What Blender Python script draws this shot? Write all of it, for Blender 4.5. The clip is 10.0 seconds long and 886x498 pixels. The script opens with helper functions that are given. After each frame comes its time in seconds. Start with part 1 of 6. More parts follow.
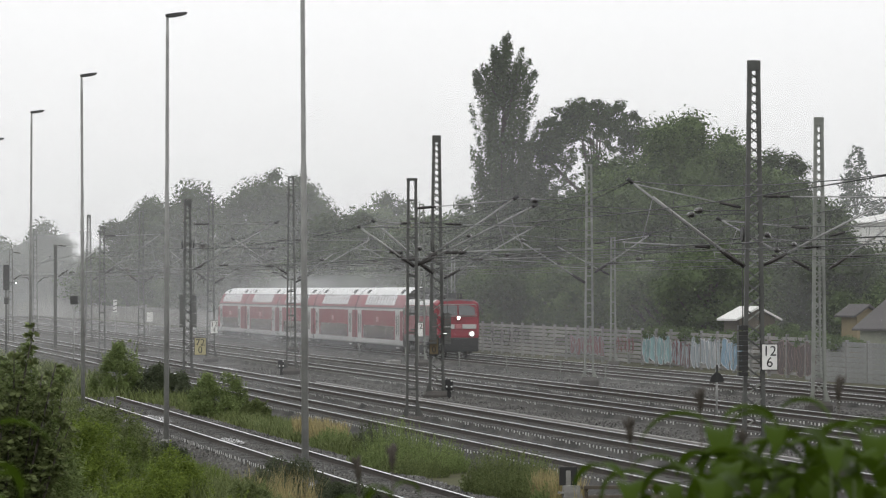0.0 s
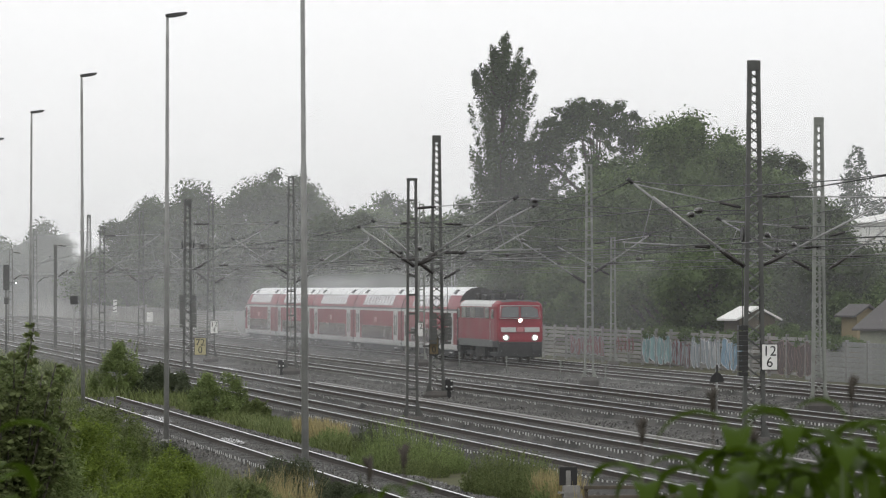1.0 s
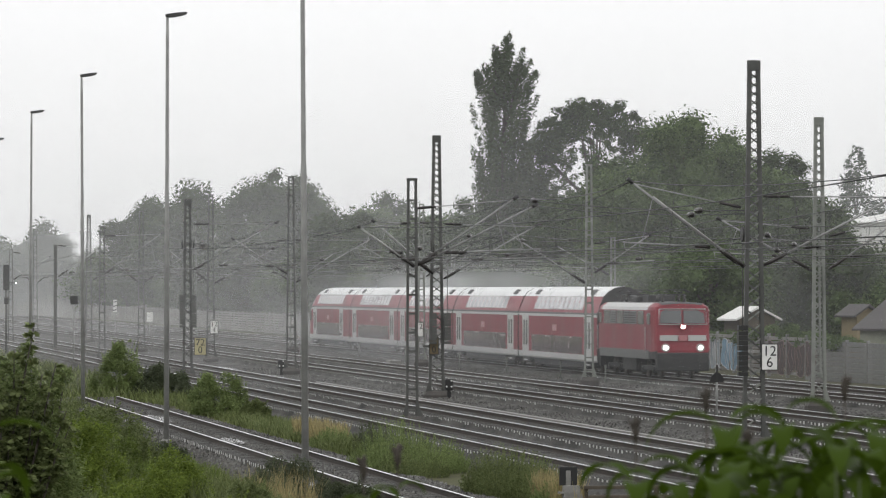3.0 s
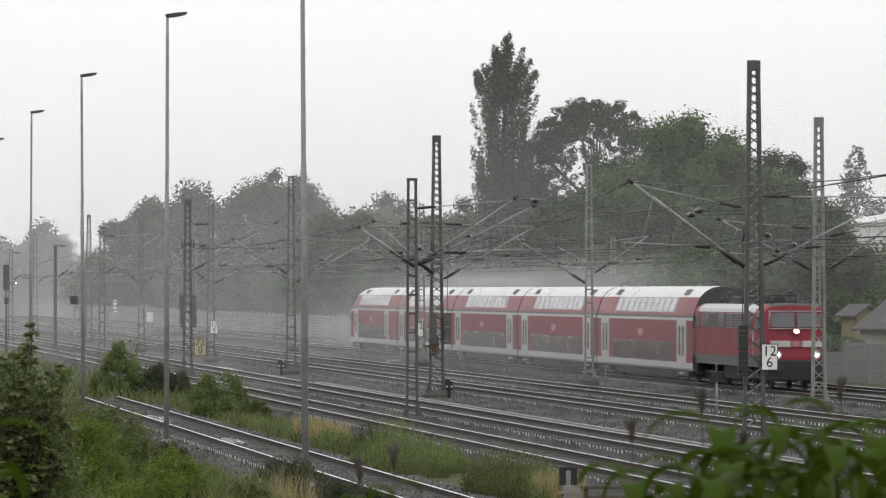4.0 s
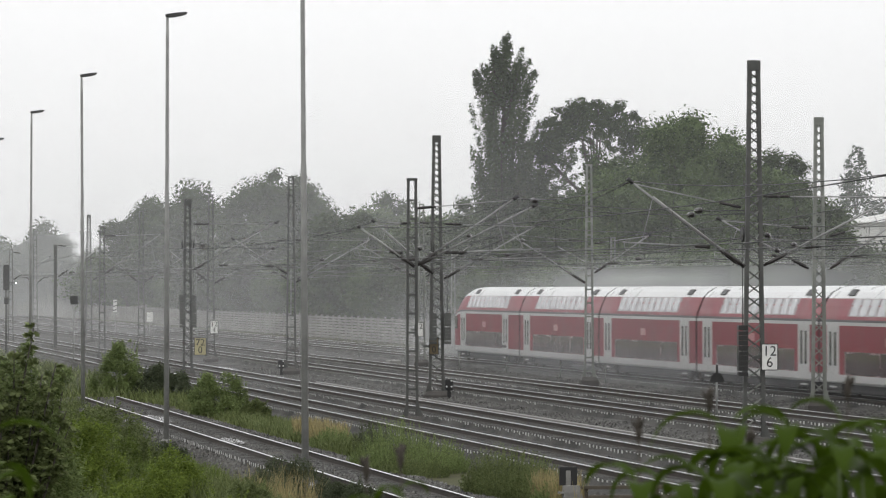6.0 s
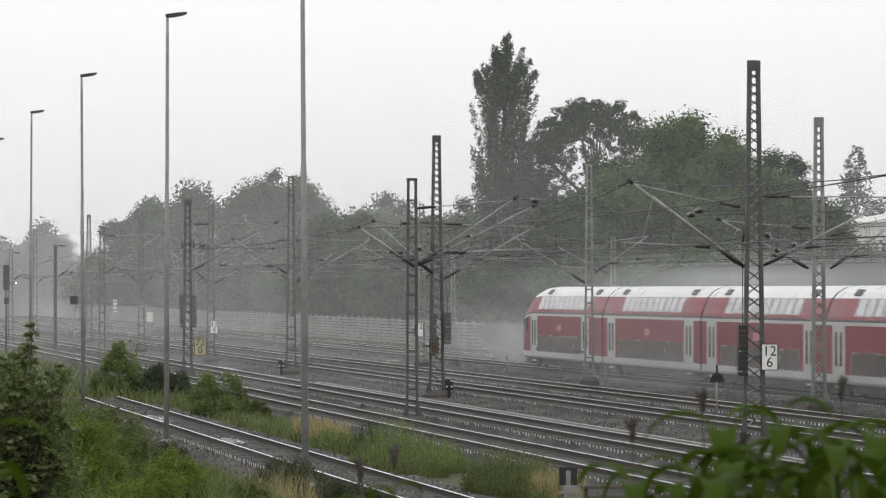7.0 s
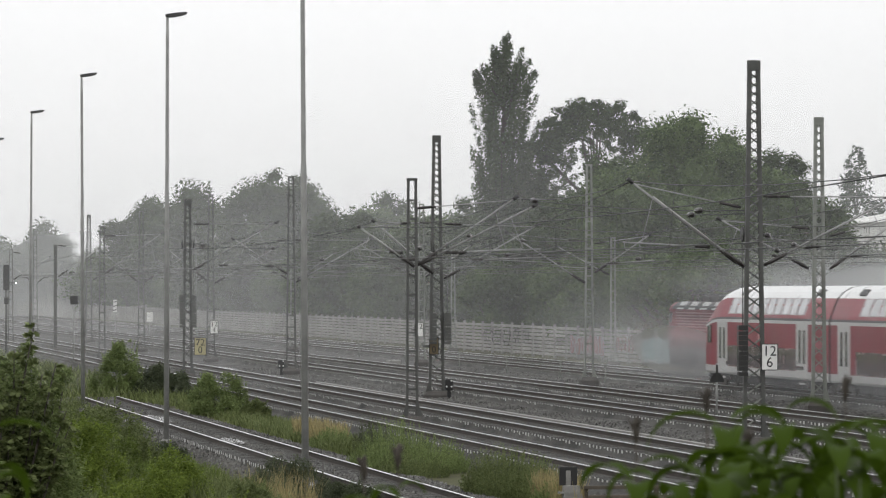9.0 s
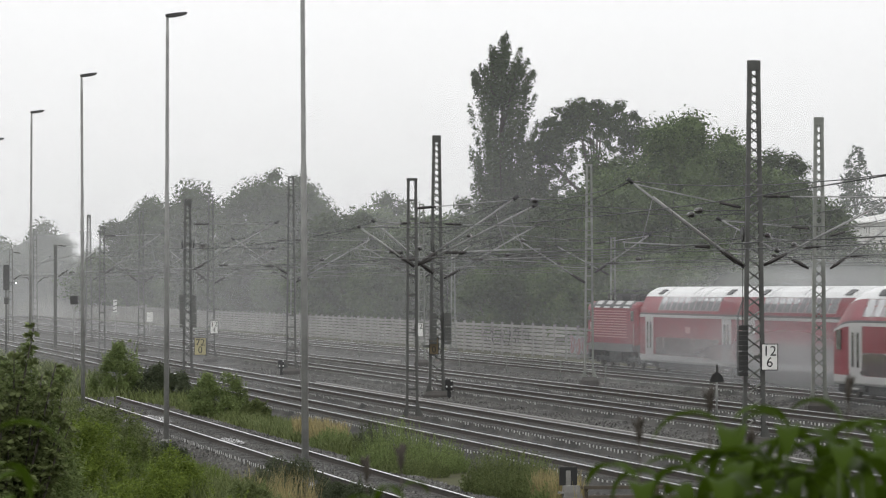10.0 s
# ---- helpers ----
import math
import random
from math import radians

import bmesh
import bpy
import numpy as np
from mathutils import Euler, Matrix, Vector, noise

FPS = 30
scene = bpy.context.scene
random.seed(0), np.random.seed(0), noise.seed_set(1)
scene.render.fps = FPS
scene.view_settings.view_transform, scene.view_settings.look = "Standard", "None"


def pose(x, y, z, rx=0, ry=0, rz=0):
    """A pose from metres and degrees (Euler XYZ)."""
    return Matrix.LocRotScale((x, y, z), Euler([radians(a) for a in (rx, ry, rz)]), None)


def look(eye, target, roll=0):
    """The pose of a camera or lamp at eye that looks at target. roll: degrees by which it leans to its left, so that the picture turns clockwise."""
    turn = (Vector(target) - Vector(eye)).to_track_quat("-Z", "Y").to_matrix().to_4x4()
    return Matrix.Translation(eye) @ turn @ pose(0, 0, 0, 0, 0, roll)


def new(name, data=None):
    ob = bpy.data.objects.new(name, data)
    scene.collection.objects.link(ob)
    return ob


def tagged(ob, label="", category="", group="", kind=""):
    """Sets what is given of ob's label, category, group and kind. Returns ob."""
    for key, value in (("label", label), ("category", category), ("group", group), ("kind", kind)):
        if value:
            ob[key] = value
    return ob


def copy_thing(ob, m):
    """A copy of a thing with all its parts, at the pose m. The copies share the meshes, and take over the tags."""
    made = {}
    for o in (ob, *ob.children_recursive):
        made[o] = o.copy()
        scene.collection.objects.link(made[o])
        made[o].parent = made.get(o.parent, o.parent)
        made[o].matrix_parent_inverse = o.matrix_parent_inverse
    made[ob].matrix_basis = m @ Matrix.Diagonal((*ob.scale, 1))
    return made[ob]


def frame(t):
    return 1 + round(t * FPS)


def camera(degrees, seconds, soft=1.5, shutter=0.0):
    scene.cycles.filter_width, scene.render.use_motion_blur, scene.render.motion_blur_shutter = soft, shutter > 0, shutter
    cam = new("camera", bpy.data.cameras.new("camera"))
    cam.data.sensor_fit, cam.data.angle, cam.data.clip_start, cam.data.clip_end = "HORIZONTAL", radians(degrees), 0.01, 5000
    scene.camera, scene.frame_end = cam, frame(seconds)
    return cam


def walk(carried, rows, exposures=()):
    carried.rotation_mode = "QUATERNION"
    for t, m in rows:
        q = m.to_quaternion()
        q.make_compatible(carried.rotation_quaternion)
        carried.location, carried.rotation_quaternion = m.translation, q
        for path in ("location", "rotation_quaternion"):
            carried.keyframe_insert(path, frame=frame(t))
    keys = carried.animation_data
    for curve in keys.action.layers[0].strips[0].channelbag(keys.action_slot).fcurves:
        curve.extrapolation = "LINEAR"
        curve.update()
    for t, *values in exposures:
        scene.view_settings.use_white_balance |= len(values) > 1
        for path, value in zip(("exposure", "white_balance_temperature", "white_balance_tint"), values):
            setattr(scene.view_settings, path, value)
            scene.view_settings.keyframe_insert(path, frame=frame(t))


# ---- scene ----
# Railway yard in heavy rain, seen through a long lens. Tracks run along y, rail tops lie at z = 0.
TH = radians(8.17)
EYE = (0.0, 0.0, 4.45)
cam = camera(10.42, 10.0, soft=1.2, shutter=0.5)
AIM = look(EYE, (math.sin(TH) * 100, math.cos(TH) * 100, 4.45 + 100 * 72.5 / 8600))
walk(cam, [(0.0, AIM), (10.0, AIM)])
cam.data.dof.use_dof = True
cam.data.dof.focus_distance = 230.0
cam.data.dof.aperture_fstop = 20.0

# ---- sky and light: an even rain sky, a very soft sun behind it ----
scene.view_settings.exposure = 0.0
world = bpy.data.worlds.new("rain_sky")
scene.world = world
world.use_nodes = True
wt = world.node_tree
wt.nodes.clear()
sky = wt.nodes.new("ShaderNodeTexSky")
sky.sky_type = "NISHITA"
sky.sun_disc = False
sky.sun_elevation, sky.sun_rotation = radians(50), radians(200)
sky.air_density, sky.dust_density = 1.0, 6.0
grey = wt.nodes.new("ShaderNodeHueSaturation")
grey.inputs["Saturation"].default_value = 0.06
grey.inputs["Value"].default_value = 0.10
wt.links.new(sky.outputs[0], grey.inputs["Color"])
cloud = wt.nodes.new("ShaderNodeTexNoise")
cloud.inputs["Scale"].default_value = 1.6
cloud.inputs["Detail"].default_value = 4
ramp = wt.nodes.new("ShaderNodeValToRGB")
ramp.color_ramp.elements[0].position, ramp.color_ramp.elements[1].position = 0.3, 0.7
ramp.color_ramp.elements[0].color = (0.84, 0.845, 0.855, 1)
ramp.color_ramp.elements[1].color = (0.92, 0.92, 0.925, 1)
wt.links.new(cloud.outputs["Fac"], ramp.inputs[0])
blend = wt.nodes.new("ShaderNodeMix")
blend.data_type = "RGBA"
blend.inputs[0].default_value = 0.88
wt.links.new(grey.outputs[0], blend.inputs[6])
wt.links.new(ramp.outputs[0], blend.inputs[7])
back = wt.nodes.new("ShaderNodeBackground")
back.inputs[1].default_value = 1.27
wt.links.new(blend.outputs[2], back.inputs[0])
wo = wt.nodes.new("ShaderNodeOutputWorld")
wt.links.new(back.outputs[0], wo.inputs[0])
sun = new("sun", bpy.data.lights.new("sun", "SUN"))
sun.data.energy, sun.data.angle, sun.data.color = 0.5, radians(40), (1.0, 0.98, 0.95)
sun.matrix_world = look((0, 0, 60), (20, 35, 0))
# ---- materials ----
def material(name, colour, rough=0.6, metal=0.0, vary=0.25, scale=3.0, fine=40.0, bump=0.0, bump_scale=60.0, tint=None,
             random_obj=0.0, random_island=0.0, coat=0.0, through_light=0.0, stretch=(1, 1, 1), spec=0.5):
    """Base colour varied at two scales, with stains, fine relief and optional per-piece variation."""
    m = bpy.data.materials.new(name)
    m.use_nodes = True
    n, l = m.node_tree.nodes, m.node_tree.links
    b = n["Principled BSDF"]
    co = n.new("ShaderNodeTexCoord")
    mp = n.new("ShaderNodeMapping")
    mp.inputs["Scale"].default_value = stretch
    l.new(co.outputs["Object"], mp.inputs[0])
    big, small = n.new("ShaderNodeTexNoise"), n.new("ShaderNodeTexNoise")
    big.inputs["Scale"].default_value, small.inputs["Scale"].default_value = scale, fine
    big.inputs["Detail"].default_value, small.inputs["Detail"].default_value = 5, 3
    l.new(mp.outputs[0], big.inputs["Vector"])
    l.new(mp.outputs[0], small.inputs["Vector"])
    add = n.new("ShaderNodeMath")
    add.operation = "MULTIPLY_ADD"
    add.inputs[1].default_value = 0.4
    l.new(small.outputs["Fac"], add.inputs[0])
    l.new(big.outputs["Fac"], add.inputs[2])
    last = add
    if random_obj or random_island:
        src = n.new("ShaderNodeObjectInfo") if random_obj else n.new("ShaderNodeNewGeometry")
        sock = src.outputs["Random"] if random_obj else src.outputs["Random Per Island"]
        more = n.new("ShaderNodeMath")
        more.operation = "MULTIPLY_ADD"
        more.inputs[1].default_value = random_obj or random_island
        l.new(sock, more.inputs[0])
        l.new(add.outputs[0], more.inputs[2])
        last = more
    rmp = n.new("ShaderNodeValToRGB")
    top = 1.05 + (random_obj or random_island)
    rng = n.new("ShaderNodeMapRange")
    rng.inputs["From Min"].default_value, rng.inputs["From Max"].default_value = 0.35, top
    l.new(last.outputs[0], rng.inputs["Value"])
    l.new(rng.outputs[0], rmp.inputs[0])
    c1 = tint or colour
    rmp.color_ramp.elements[0].position, rmp.color_ramp.elements[1].position = 0.1, 0.9
    rmp.color_ramp.elements[0].color = (*[c * (1 - vary) for c in colour], 1)
    rmp.color_ramp.elements[1].color = (*[min(1, c * (1 + vary)) for c in c1], 1)
    l.new(rmp.outputs[0], b.inputs["Base Color"])
    rr = n.new("ShaderNodeMapRange")
    rr.inputs["To Min"].default_value, rr.inputs["To Max"].default_value = max(0.03, rough - 0.12), min(1, rough + 0.12)
    l.new(big.outputs["Fac"], rr.inputs["Value"])
    l.new(rr.outputs[0], b.inputs["Roughness"])
    b.inputs["Metallic"].default_value = metal
    b.inputs["Specular IOR Level"].default_value = spec
    b.inputs["Coat Weight"].default_value = coat
    b.inputs["Coat Roughness"].default_value = 0.15
    if bump:
        bt = n.new("ShaderNodeTexNoise")
        bt.inputs["Scale"].default_value, bt.inputs["Detail"].default_value = bump_scale, 4
        l.new(mp.outputs[0], bt.inputs["Vector"])
        bp = n.new("ShaderNodeBump")
        bp.inputs["Strength"].default_value, bp.inputs["Distance"].default_value = bump, 0.02
        l.new(bt.outputs["Fac"], bp.inputs["Height"])
        l.new(bp.outputs[0], b.inputs["Normal"])
    if through_light:
        tr = n.new("ShaderNodeBsdfTranslucent")
        l.new(rmp.outputs[0], tr.inputs["Color"])
        mx = n.new("ShaderNodeMixShader")
        mx.inputs[0].default_value = through_light
        l.new(b.outputs[0], mx.inputs[1])
        l.new(tr.outputs[0], mx.inputs[2])
        l.new(mx.outputs[0], n["Material Output"].inputs[0])
    return m


def glow(name, colour, strength):
    m = bpy.data.materials.new(name)
    m.use_nodes = True
    b = m.node_tree.nodes["Principled BSDF"]
    b.inputs["Base Color"].default_value = (0.8, 0.8, 0.8, 1)
    b.inputs["Emission Color"].default_value = (*colour, 1)
    b.inputs["Emission Strength"].default_value = strength
    return m


def glass(name, colour=(0.6, 0.65, 0.66)):
    m = bpy.data.materials.new(name)
    m.use_nodes = True
    b = m.node_tree.nodes["Principled BSDF"]
    b.inputs["Base Color"].default_value = (*colour, 1)
    b.inputs["Roughness"].default_value = 0.06
    b.inputs["Transmission Weight"].default_value = 0.0
    b.inputs["Specular IOR Level"].default_value = 0.9
    return m


GALV = material("galvanised_steel", (0.27, 0.272, 0.265), 0.6, 0.1, 0.3, 2.0, 30)
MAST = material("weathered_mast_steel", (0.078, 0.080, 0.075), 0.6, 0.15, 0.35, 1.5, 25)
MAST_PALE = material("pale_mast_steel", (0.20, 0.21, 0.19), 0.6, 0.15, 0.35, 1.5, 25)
DARK = material("dark_iron", (0.025, 0.025, 0.024), 0.5, 0.2, 0.3, 3, 40)
CONC = material("wet_concrete", (0.22, 0.215, 0.20), 0.6, 0, 0.3, 2, 30, 0.3)
RAIL_SIDE = material("rusty_rail", (0.062, 0.054, 0.048), 0.75, 0.0, 0.4, 2, 30, spec=0.2)
RAIL_CHEEK = material("rubbed_rail_cheek", (0.24, 0.23, 0.22), 0.5, 0.8, 0.2, 1, 20)
RAIL_TOP = material("polished_rail_head", (0.72, 0.73, 0.74), 0.3, 1.0, 0.1, 1, 20)
SLEEPER = material("wet_concrete_sleeper", (0.115, 0.113, 0.105), 0.75, 0, 0.35, 0.4, 9, random_obj=0, random_island=0.7, spec=0.1)
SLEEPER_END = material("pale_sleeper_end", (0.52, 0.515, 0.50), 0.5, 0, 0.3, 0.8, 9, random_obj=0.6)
SLEEPER_ONE = material("dark_concrete_sleeper", (0.095, 0.094, 0.09), 0.75, 0, 0.4, 0.8, 9, random_obj=0.6, spec=0.15)
BALLAST = material("wet_ballast_stone", (0.042, 0.0415, 0.040), 0.85, 0, 0.6, 0.35, 9.0, 1.0, 14.0, tint=(0.075, 0.073, 0.069), spec=0.15)
STONE = material("wet_broken_stone", (0.034, 0.033, 0.031), 0.75, 0, 0.6, 0.2, 5.0, tint=(0.14, 0.138, 0.132), random_island=0.9, spec=0.08)
EARTH = material("weedy_earth", (0.058, 0.045, 0.034), 0.9, 0, 0.4, 0.12, 2.5, 0.8, 8, tint=(0.075, 0.08, 0.04), spec=0.1)
WIRE = material("wire_copper_dark", (0.035, 0.036, 0.035), 0.5, 0.6, 0.2)
INSUL = material("brown_insulator", (0.024, 0.021, 0.019), 0.25, 0, 0.2)
RED = material("traffic_red_paint", (0.20, 0.011, 0.023), 0.5, 0, 0.2, 0.5, 6, coat=0.15, spec=0.35)
WHITE = material("light_grey_paint", (0.43, 0.43, 0.42), 0.35, 0, 0.12, 0.6, 8)
ROOFGREY = material("grey_coach_roof", (0.66, 0.67, 0.67), 0.3, 0, 0.12, 0.5, 5)
UNDER = material("underframe_black", (0.018, 0.018, 0.018), 0.7, 0, 0.5, 2, 20)
FRAME_GREY = material("dark_grey_frame", (0.05, 0.05, 0.05), 0.6, 0, 0.3, 2, 20)
GLASS = glass("dark_window_glass", (0.045, 0.042, 0.042))
GLASS_SKY = glass("tinted_window_glass", (0.055, 0.06, 0.062))
# upper panes: the reflected sky is put into the base colour
GLASS_ROOF = glass("sky_reflection_window_glass", (0.34, 0.35, 0.36))
GLASS_LOW = glass("smoked_window_glass", (0.085, 0.066, 0.066))
BAND_GREY = material("grey_window_band", (0.20, 0.16, 0.165), 0.4, 0, 0.2, 1, 8)
BEAM = glow("headlamp_glow", (1.0, 0.97, 0.9), 14.0)
SIGN_WHITE = material("white_sign_enamel", (0.75, 0.75, 0.72), 0.4, 0, 0.08)
SIGN_YELLOW = material("faded_yellow_sign", (0.40, 0.36, 0.20), 0.5, 0, 0.2)
SIGN_BROWN = material("weathered_brown_sign", (0.13, 0.10, 0.055), 0.6, 0, 0.3)
BLACK = material("black_paint", (0.012, 0.012, 0.012), 0.5, 0, 0.2)
WOOD = material("weathered_grey_boards", (0.16, 0.155, 0.14), 0.8, 0, 0.55, 0.6, 10, 0.2, tint=(0.24, 0.235, 0.22), random_obj=0.6, stretch=(1, 0.15, 1))
POST = material("wall_post_concrete", (0.20, 0.20, 0.19), 0.8, 0, 0.3)
BARK = material("dark_bark", (0.05, 0.042, 0.034), 0.9, 0, 0.4, 2, 20, 0.5)


def leaf(name, colour, tint, vary=0.45):
    return material(name, colour, 0.6, 0, vary, 0.35, 4, tint=tint, random_island=0.7, through_light=0.4, spec=0.12)


LEAF_POPLAR = leaf("poplar_leaf", (0.045, 0.068, 0.032), (0.075, 0.10, 0.05))
LEAF_OAK = leaf("oak_leaf", (0.036, 0.055, 0.024), (0.06, 0.085, 0.035))
LEAF_LIME = leaf("lime_leaf", (0.052, 0.085, 0.032), (0.10, 0.14, 0.055))
LEAF_BUSH = leaf("bramble_leaf", (0.075, 0.120, 0.018), (0.17, 0.22, 0.045))
LEAF_DARK = leaf("ash_leaf", (0.056, 0.090, 0.02), (0.125, 0.165, 0.04))
LEAF_NEAR = leaf("knotweed_leaf", (0.032, 0.060, 0.004), (0.065, 0.108, 0.007), 0.3)
LEAF_FIR = leaf("fir_needle", (0.03, 0.05, 0.03), (0.05, 0.075, 0.045))
GRASS = leaf("wet_grass", (0.058, 0.085, 0.026), (0.15, 0.175, 0.07))
STRAW = leaf("dry_grass", (0.22, 0.19, 0.09), (0.34, 0.29, 0.15))
BALLAST_OLD = material("old_mossy_ballast", (0.032, 0.03, 0.026), 0.9, 0, 0.7, 0.5, 10.0, 1.0, 14.0, tint=(0.07, 0.066, 0.058), spec=0.12)
LOCO_GREY = material("loco_frame_grey", (0.10, 0.10, 0.10), 0.6, 0, 0.3, 2, 20)
ROOF_DARK = material("dark_roof_gear", (0.03, 0.03, 0.03), 0.6, 0, 0.4, 2, 20)
VENT = material("grey_side_vent", (0.16, 0.16, 0.16), 0.5, 0, 0.2, 2, 20)
GREENISH = material("grey_green_render", (0.24, 0.25, 0.20), 0.85, 0, 0.3, 0.5, 8)
CREAM = material("ochre_render", (0.21, 0.17, 0.095), 0.8, 0, 0.15, 0.5, 8)
PALE = material("pale_plaster", (0.66, 0.66, 0.64), 0.8, 0, 0.1, 0.3, 6)
TILE = material("dark_roof_felt", (0.06, 0.055, 0.055), 0.7, 0, 0.3, 1, 12)
TEAL = material("turquoise_spray_paint", (0.19, 0.32, 0.33), 0.7, 0, 0.45, 1, 12)
CHALK = material("white_spray_paint", (0.46, 0.47, 0.48), 0.6, 0, 0.2, 1, 12)
MAROON = material("maroon_spray_paint", (0.16, 0.05, 0.05), 0.6, 0, 0.3, 1, 12)
SHEET = material("pale_corrugated_sheet", (0.21, 0.215, 0.21), 0.6, 0.1, 0.5, 0.5, 8, stretch=(1, 0.3, 1))
TIMBER = material("old_brown_timber", (0.085, 0.072, 0.055), 0.85, 0, 0.4, 1, 15, 0.3)


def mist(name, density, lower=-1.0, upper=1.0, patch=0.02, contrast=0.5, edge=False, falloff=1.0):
    """A flat sheet standing in for haze or spray: mostly clear, the rest a soft white scatterer lit from both sides.
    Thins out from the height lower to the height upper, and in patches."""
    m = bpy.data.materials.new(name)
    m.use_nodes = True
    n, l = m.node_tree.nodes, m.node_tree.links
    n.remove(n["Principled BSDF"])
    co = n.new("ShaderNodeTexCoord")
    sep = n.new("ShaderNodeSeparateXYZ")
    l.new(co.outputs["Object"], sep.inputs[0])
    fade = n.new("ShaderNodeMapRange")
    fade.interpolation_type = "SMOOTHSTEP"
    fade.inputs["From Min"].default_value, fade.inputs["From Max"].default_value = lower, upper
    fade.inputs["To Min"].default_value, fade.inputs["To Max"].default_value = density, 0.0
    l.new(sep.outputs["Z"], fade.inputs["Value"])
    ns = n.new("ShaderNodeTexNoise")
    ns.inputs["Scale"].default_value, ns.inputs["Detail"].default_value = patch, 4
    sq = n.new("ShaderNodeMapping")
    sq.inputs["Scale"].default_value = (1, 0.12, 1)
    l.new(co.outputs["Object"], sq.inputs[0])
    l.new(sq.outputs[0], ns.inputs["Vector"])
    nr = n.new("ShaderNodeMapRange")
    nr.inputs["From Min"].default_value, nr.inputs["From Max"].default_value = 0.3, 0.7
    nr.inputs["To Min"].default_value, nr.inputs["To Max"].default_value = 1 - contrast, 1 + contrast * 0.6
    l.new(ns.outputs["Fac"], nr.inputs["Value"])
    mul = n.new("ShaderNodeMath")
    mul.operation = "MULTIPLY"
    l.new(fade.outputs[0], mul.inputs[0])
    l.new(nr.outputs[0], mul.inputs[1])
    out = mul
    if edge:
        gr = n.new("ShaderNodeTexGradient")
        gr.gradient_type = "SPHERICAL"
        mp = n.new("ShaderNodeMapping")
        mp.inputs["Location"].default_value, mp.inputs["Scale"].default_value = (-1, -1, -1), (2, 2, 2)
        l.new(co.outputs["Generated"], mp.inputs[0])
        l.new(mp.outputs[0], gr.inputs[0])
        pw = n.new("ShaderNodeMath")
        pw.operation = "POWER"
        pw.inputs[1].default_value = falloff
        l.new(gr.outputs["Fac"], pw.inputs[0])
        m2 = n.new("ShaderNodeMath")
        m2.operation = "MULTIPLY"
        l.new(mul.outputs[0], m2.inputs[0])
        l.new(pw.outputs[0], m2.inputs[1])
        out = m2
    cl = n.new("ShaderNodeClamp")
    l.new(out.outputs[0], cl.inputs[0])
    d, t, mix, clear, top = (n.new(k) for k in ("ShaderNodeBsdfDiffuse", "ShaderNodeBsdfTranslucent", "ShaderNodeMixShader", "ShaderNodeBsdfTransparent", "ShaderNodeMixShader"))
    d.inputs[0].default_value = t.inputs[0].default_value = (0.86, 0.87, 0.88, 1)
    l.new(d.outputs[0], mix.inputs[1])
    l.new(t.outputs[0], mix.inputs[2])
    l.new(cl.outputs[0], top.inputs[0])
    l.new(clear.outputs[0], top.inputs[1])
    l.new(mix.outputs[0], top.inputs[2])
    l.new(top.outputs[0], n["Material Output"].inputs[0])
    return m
# ---- building helpers ----
def part(name, bm, mat, parent=None, label="", m=None, smooth=False):
    """Link a bmesh (or a mesh) as one object under a thing or part."""
    if isinstance(bm, bpy.types.Mesh):
        me = bm
    else:
        me = bpy.data.meshes.new(name)
        bm.to_mesh(me)
        bm.free()
        for x in (mat if isinstance(mat, (list, tuple)) else [mat]):
            me.materials.append(x)
        if smooth:
            me.shade_smooth()
    ob = new(name, me)
    if parent:
        ob.parent = parent
    if m is not None:
        ob.matrix_local = m
    if label:
        tagged(ob, label)
    return ob


def thing(name, label, category, group="", kind="", m=None):
    e = new(name)
    e.empty_display_size = 0.3
    if m is not None:
        e.matrix_world = m
    return tagged(e, label, category, group, kind)


def box(bm, x0, x1, y0, y1, z0, z1, mi=0, bev=0.0):
    vs = [bm.verts.new((x, y, z)) for z in (z0, z1) for y in (y0, y1) for x in (x0, x1)]
    fs = []
    for q in ((0, 2, 3, 1), (4, 5, 7, 6), (0, 1, 5, 4), (2, 6, 7, 3), (0, 4, 6, 2), (1, 3, 7, 5)):
        f = bm.faces.new([vs[i] for i in q])
        f.material_index = mi
        fs.append(f)
    if bev:
        es = list({e for f in fs for e in f.edges})
        r = bmesh.ops.bevel(bm, geom=es, offset=bev, segments=2, affect="EDGES", profile=0.5)
        for f in r["faces"]:
            f.material_index = mi
    return vs


def tube(bm, pts, rad, n=6, mi=0, cap=True):
    """A round bar along points; rad: one radius or one for each point."""
    pts = [Vector(p) for p in pts]
    rads = rad if isinstance(rad, (list, tuple)) else [rad] * len(pts)
    rings = []
    for i, p in enumerate(pts):
        d = (pts[min(i + 1, len(pts) - 1)] - pts[max(i - 1, 0)]).normalized()
        a = Vector((0, 0, 1)) if abs(d.z) < 0.9 else Vector((1, 0, 0))
        u = d.cross(a).normalized()
        v = d.cross(u)
        rings.append([bm.verts.new(p + rads[i] * (math.cos(6.2832 * k / n) * u + math.sin(6.2832 * k / n) * v)) for k in range(n)])
    for a, b in zip(rings, rings[1:]):
        for k in range(n):
            f = bm.faces.new((a[k], a[(k + 1) % n], b[(k + 1) % n], b[k]))
            f.material_index = mi
            f.smooth = True
    if cap:
        bm.faces.new(rings[0][::-1]).material_index = mi
        bm.faces.new(rings[-1]).material_index = mi
    return rings


